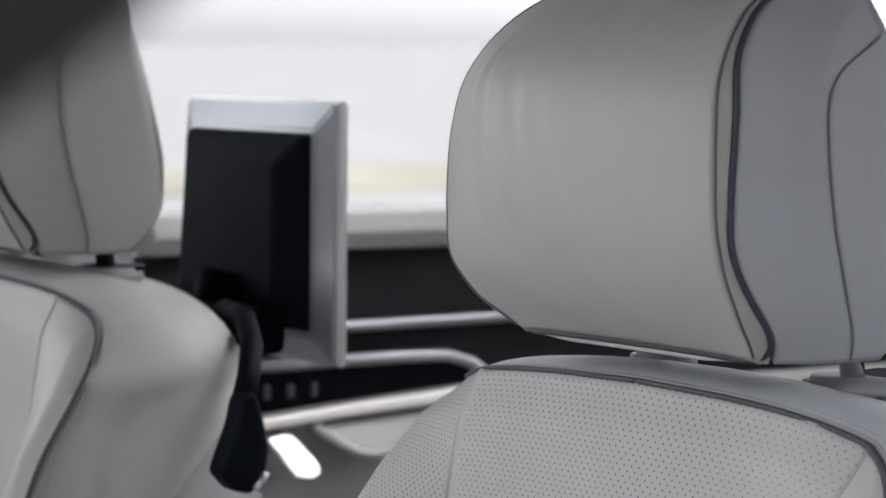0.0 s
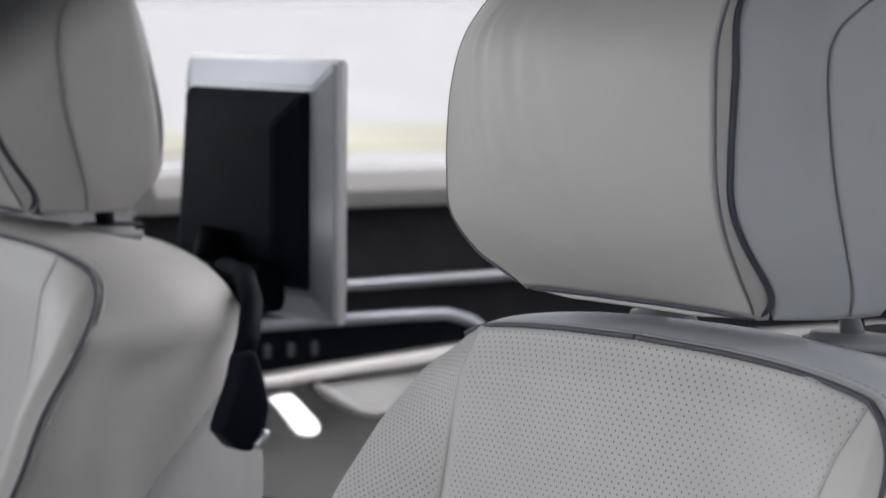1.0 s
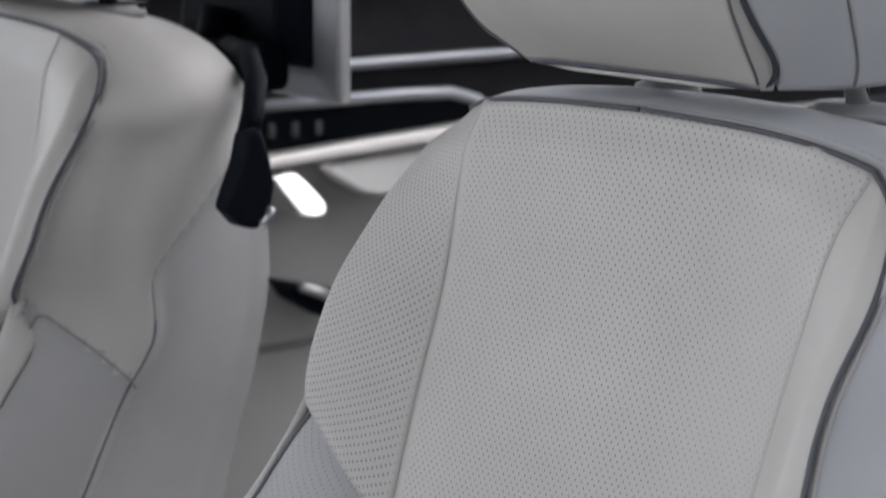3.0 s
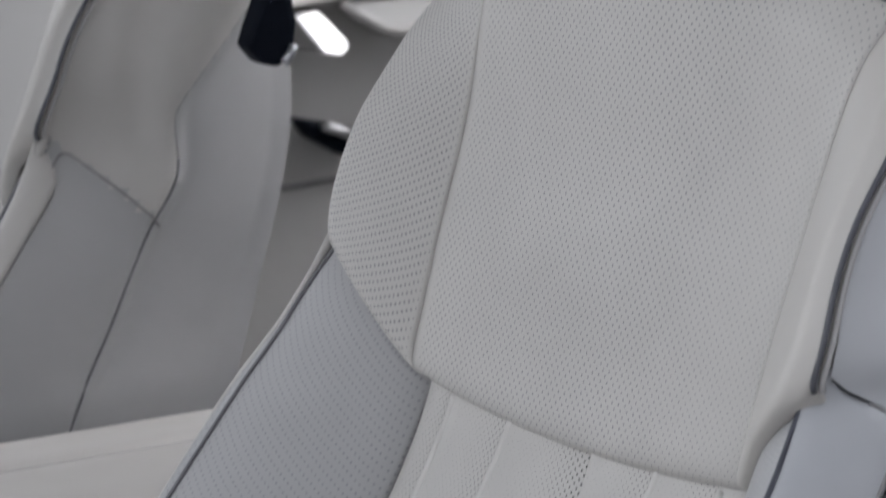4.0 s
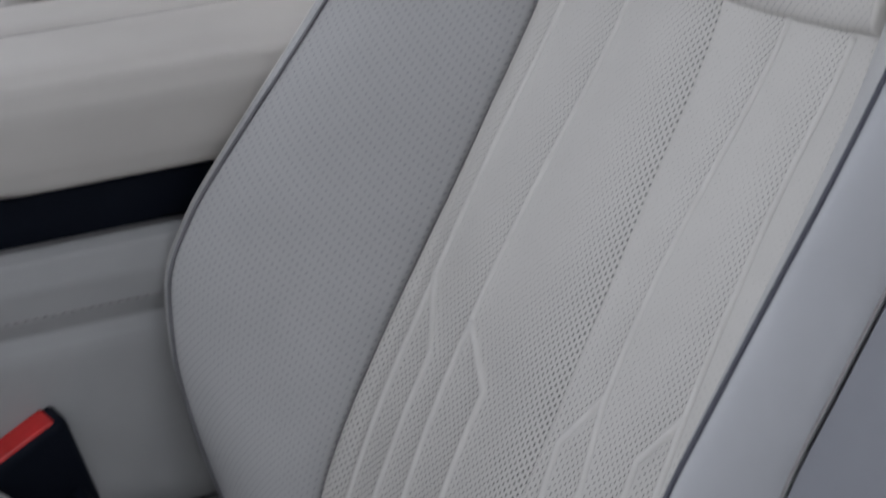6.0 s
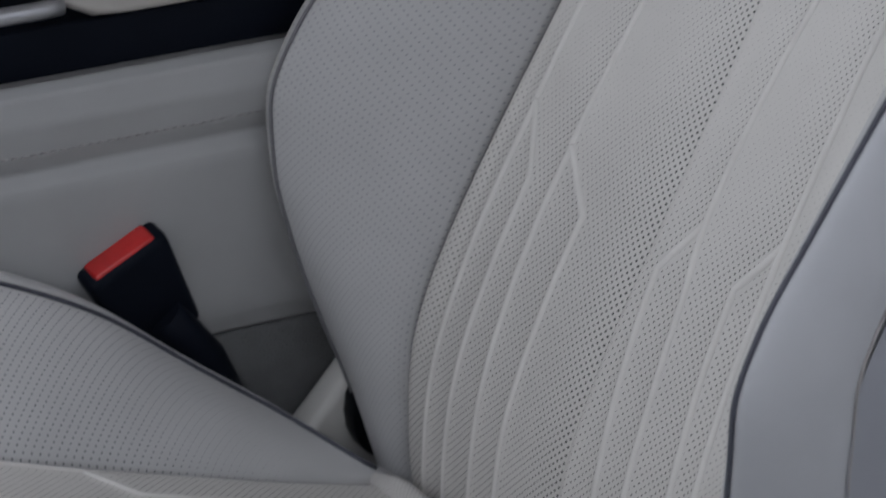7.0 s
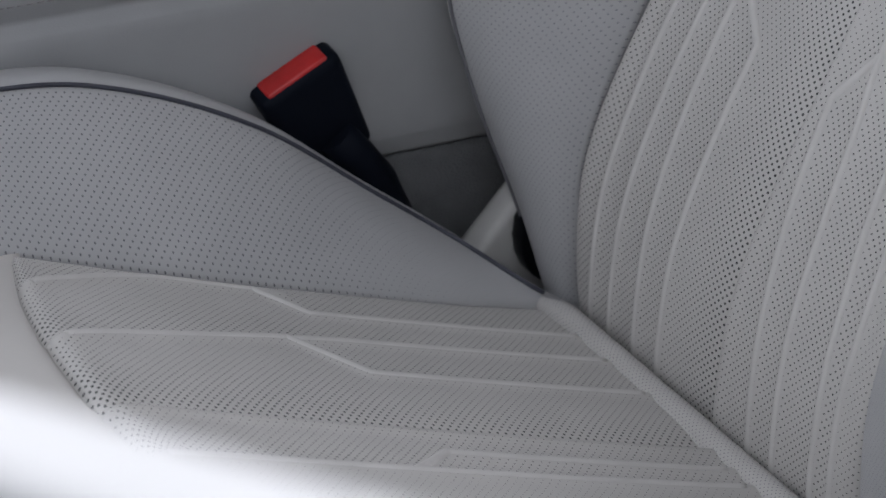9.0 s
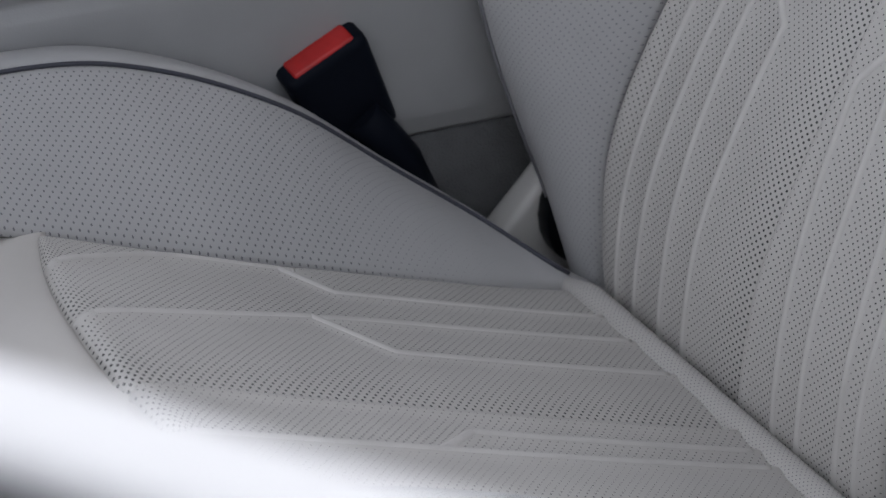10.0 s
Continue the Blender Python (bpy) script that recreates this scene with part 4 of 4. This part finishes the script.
# ---- seat belt buckle beside the near seat ----
buckle = tagged(new("belt_buckle"), "black seat belt buckle with a red release button", "buckle")
axis = Vector((0.075, 0, -0.145)).normalized()
bm = block(-0.026, 0.026, -0.014, 0.014, -0.074, 0.0, 0.006, 3)
for v in bm.verts:
    v.co.x *= 1 + 0.10 * (v.co.z + 0.037) / 0.037
turn = Matrix.Translation((-0.1310, 0.268, 0.4592)) @ Matrix.Rotation(radians(-26.5), 4, "Y") @ Matrix.Rotation(radians(12), 4, "X")
bmesh.ops.transform(bm, matrix=turn, verts=bm.verts)
part("housing", bm, plastic_dark, buckle, "black plastic housing")
bm = block(-0.0215, 0.0215, -0.0105, 0.0065, -0.006, 0.0016, 0.0025, 3)
bmesh.ops.transform(bm, matrix=turn, verts=bm.verts)
part("release_button", bm, red_plastic, buckle, "red release button")
part("stalk", tube([(-0.104, 0.268, 0.412), (-0.090, 0.268, 0.395), (-0.076, 0.268, 0.376), (-0.066, 0.268, 0.352), (-0.060, 0.266, 0.31), (-0.058, 0.262, 0.24), (-0.058, 0.25, 0.12)], 0.0125, 12), plastic_dark, buckle, "black sleeve")

# ---- rear screen behind the far seat ----
screen = tagged(new("rear_screen"), "dark rear passenger screen with a satin silver bezel", "screen")
SY, SZ, SX = 0.742, 1.045, 0.435


def loop(hy, hz, x):
    return [(x, SY + a * hy, SZ + b * hz) for a, b in ((-1, -1), (1, -1), (1, 1), (-1, 1))]


def rings(name, levels, mat, label):
    bm = bmesh.new()
    rs = [[bm.verts.new(p) for p in loop(*l)] for l in levels]
    for r, q in zip(rs, rs[1:]):
        for k in range(4):
            bm.faces.new((r[k], r[(k + 1) % 4], q[(k + 1) % 4], q[k]))
    bm.faces.new(rs[0])
    bm.faces.new(rs[-1])
    bmesh.ops.recalc_face_normals(bm, faces=bm.faces[:])
    for v in bm.verts:      # the far edge leans in towards the top
        if v.co.y > SY:
            v.co.y -= 0.020 * (v.co.z - SZ + 0.097) / 0.194
    bmesh.ops.bevel(bm, geom=bm.edges[:], offset=0.002, segments=2, affect="EDGES")
    return part(name, bm, mat, screen, label)


rings("bezel", [(0.120, 0.096, SX - 0.006), (0.120, 0.096, SX - 0.010), (0.100, 0.076, SX - 0.018)], silver, "satin silver bezel")
rings("bezel_edge", [(0.1215, 0.0975, SX), (0.1215, 0.0975, SX - 0.0085)], bright_metal, "bright metal edge of the bezel")
rings("back_cover", [(0.099, 0.075, SX - 0.013), (0.095, 0.071, SX - 0.024), (0.072, 0.050, SX - 0.036)], plastic_dark, "dark tapered back cover")
rings("display", [(0.114, 0.090, SX + 0.001), (0.114, 0.090, SX + 0.004)], plastic_black, "black display glass")
part("arm", tube([(SX - 0.034, SY, SZ - 0.035), (SX - 0.040, SY, SZ - 0.055), (0.385, SY, 0.968)], 0.020, 14), matte_black, screen, "dark mounting arm")
part("mount", block(0.335, 0.405, 0.655, 0.77, 0.955, 0.99, 0.010, 3), matte_black, screen, "dark mount block")
part("bracket", tube([(0.278, 0.505, 0.942), (0.288, 0.514, 0.958), (0.306, 0.54, 0.978), (0.335, 0.60, 0.990), (0.36, 0.67, 0.99)], 0.008, 12), matte_black, screen, "dark curved bracket")
part("hook", plate([(0.271, 0.948), (0.282, 0.951), (0.289, 0.931), (0.293, 0.912), (0.290, 0.893), (0.279, 0.881), (0.266, 0.884), (0.254, 0.897), (0.259, 0.910), (0.267, 0.929)], "y", 0.492, 0.512, 0.005, 3), plastic_dark, screen, "dark hook-shaped lower end")
part("hook_tip", tube([(0.2885, 0.4915, 0.896), (0.286, 0.491, 0.890), (0.281, 0.491, 0.8845)], 0.0034, 10), silver, screen, "silver edge of the hook")

# ---- the open door in front of the camera ----
open_door = tagged(new("open_door"), "white car door standing open, sunlit window sill", "door")
HINGE, FREE = Vector((-0.868, -0.47, 0.0)), Vector((-0.50, -1.30, 0.0))
along = (FREE - HINGE).normalized()
inward = Vector((-along.y, along.x, 0))
if inward.x < 0:
    inward = -inward
m = Matrix(((along.x, inward.x, 0, HINGE.x), (along.y, inward.y, 0, HINGE.y), (0, 0, 1, 0), (0, 0, 0, 1)))
L = (FREE - HINGE).length


def door_part(name, bm, mat, label):
    """A part of the open door, whose waistline rises towards its free end."""
    for v in bm.verts:
        v.co.z += 0.13 * (v.co.x - 0.49) * step(0.5, 0.9, v.co.z)
    bmesh.ops.transform(bm, matrix=m, verts=bm.verts)
    part(name, bm, mat, open_door, label)


door_part("inner_sill", block(0.0, L, -0.006, 0.020, 0.86, 0.9496, 0.006, 3), sill_white, "bright white window sill")
door_part("window_seal", block(0.0, L, -0.030, -0.007, 0.86, 0.9465, 0.002), rubber, "black window seal")
door_part("outer_skin", block(0.0, L, -0.11, -0.031, 0.10, 0.943, 0.008, 3), paint_white, "white painted outer skin")
door_part("inner_panel", block(0.0, L, -0.033, 0.012, 0.12, 0.858, 0.006), leather, "grey inner door panel")
door_part("window_frame", plate([(0.25, 1.0205), (L, 1.3165), (L, 1.4065), (0.25, 1.1105)], "y", -0.040, 0.010, 0.008), rubber, "black upper window frame")
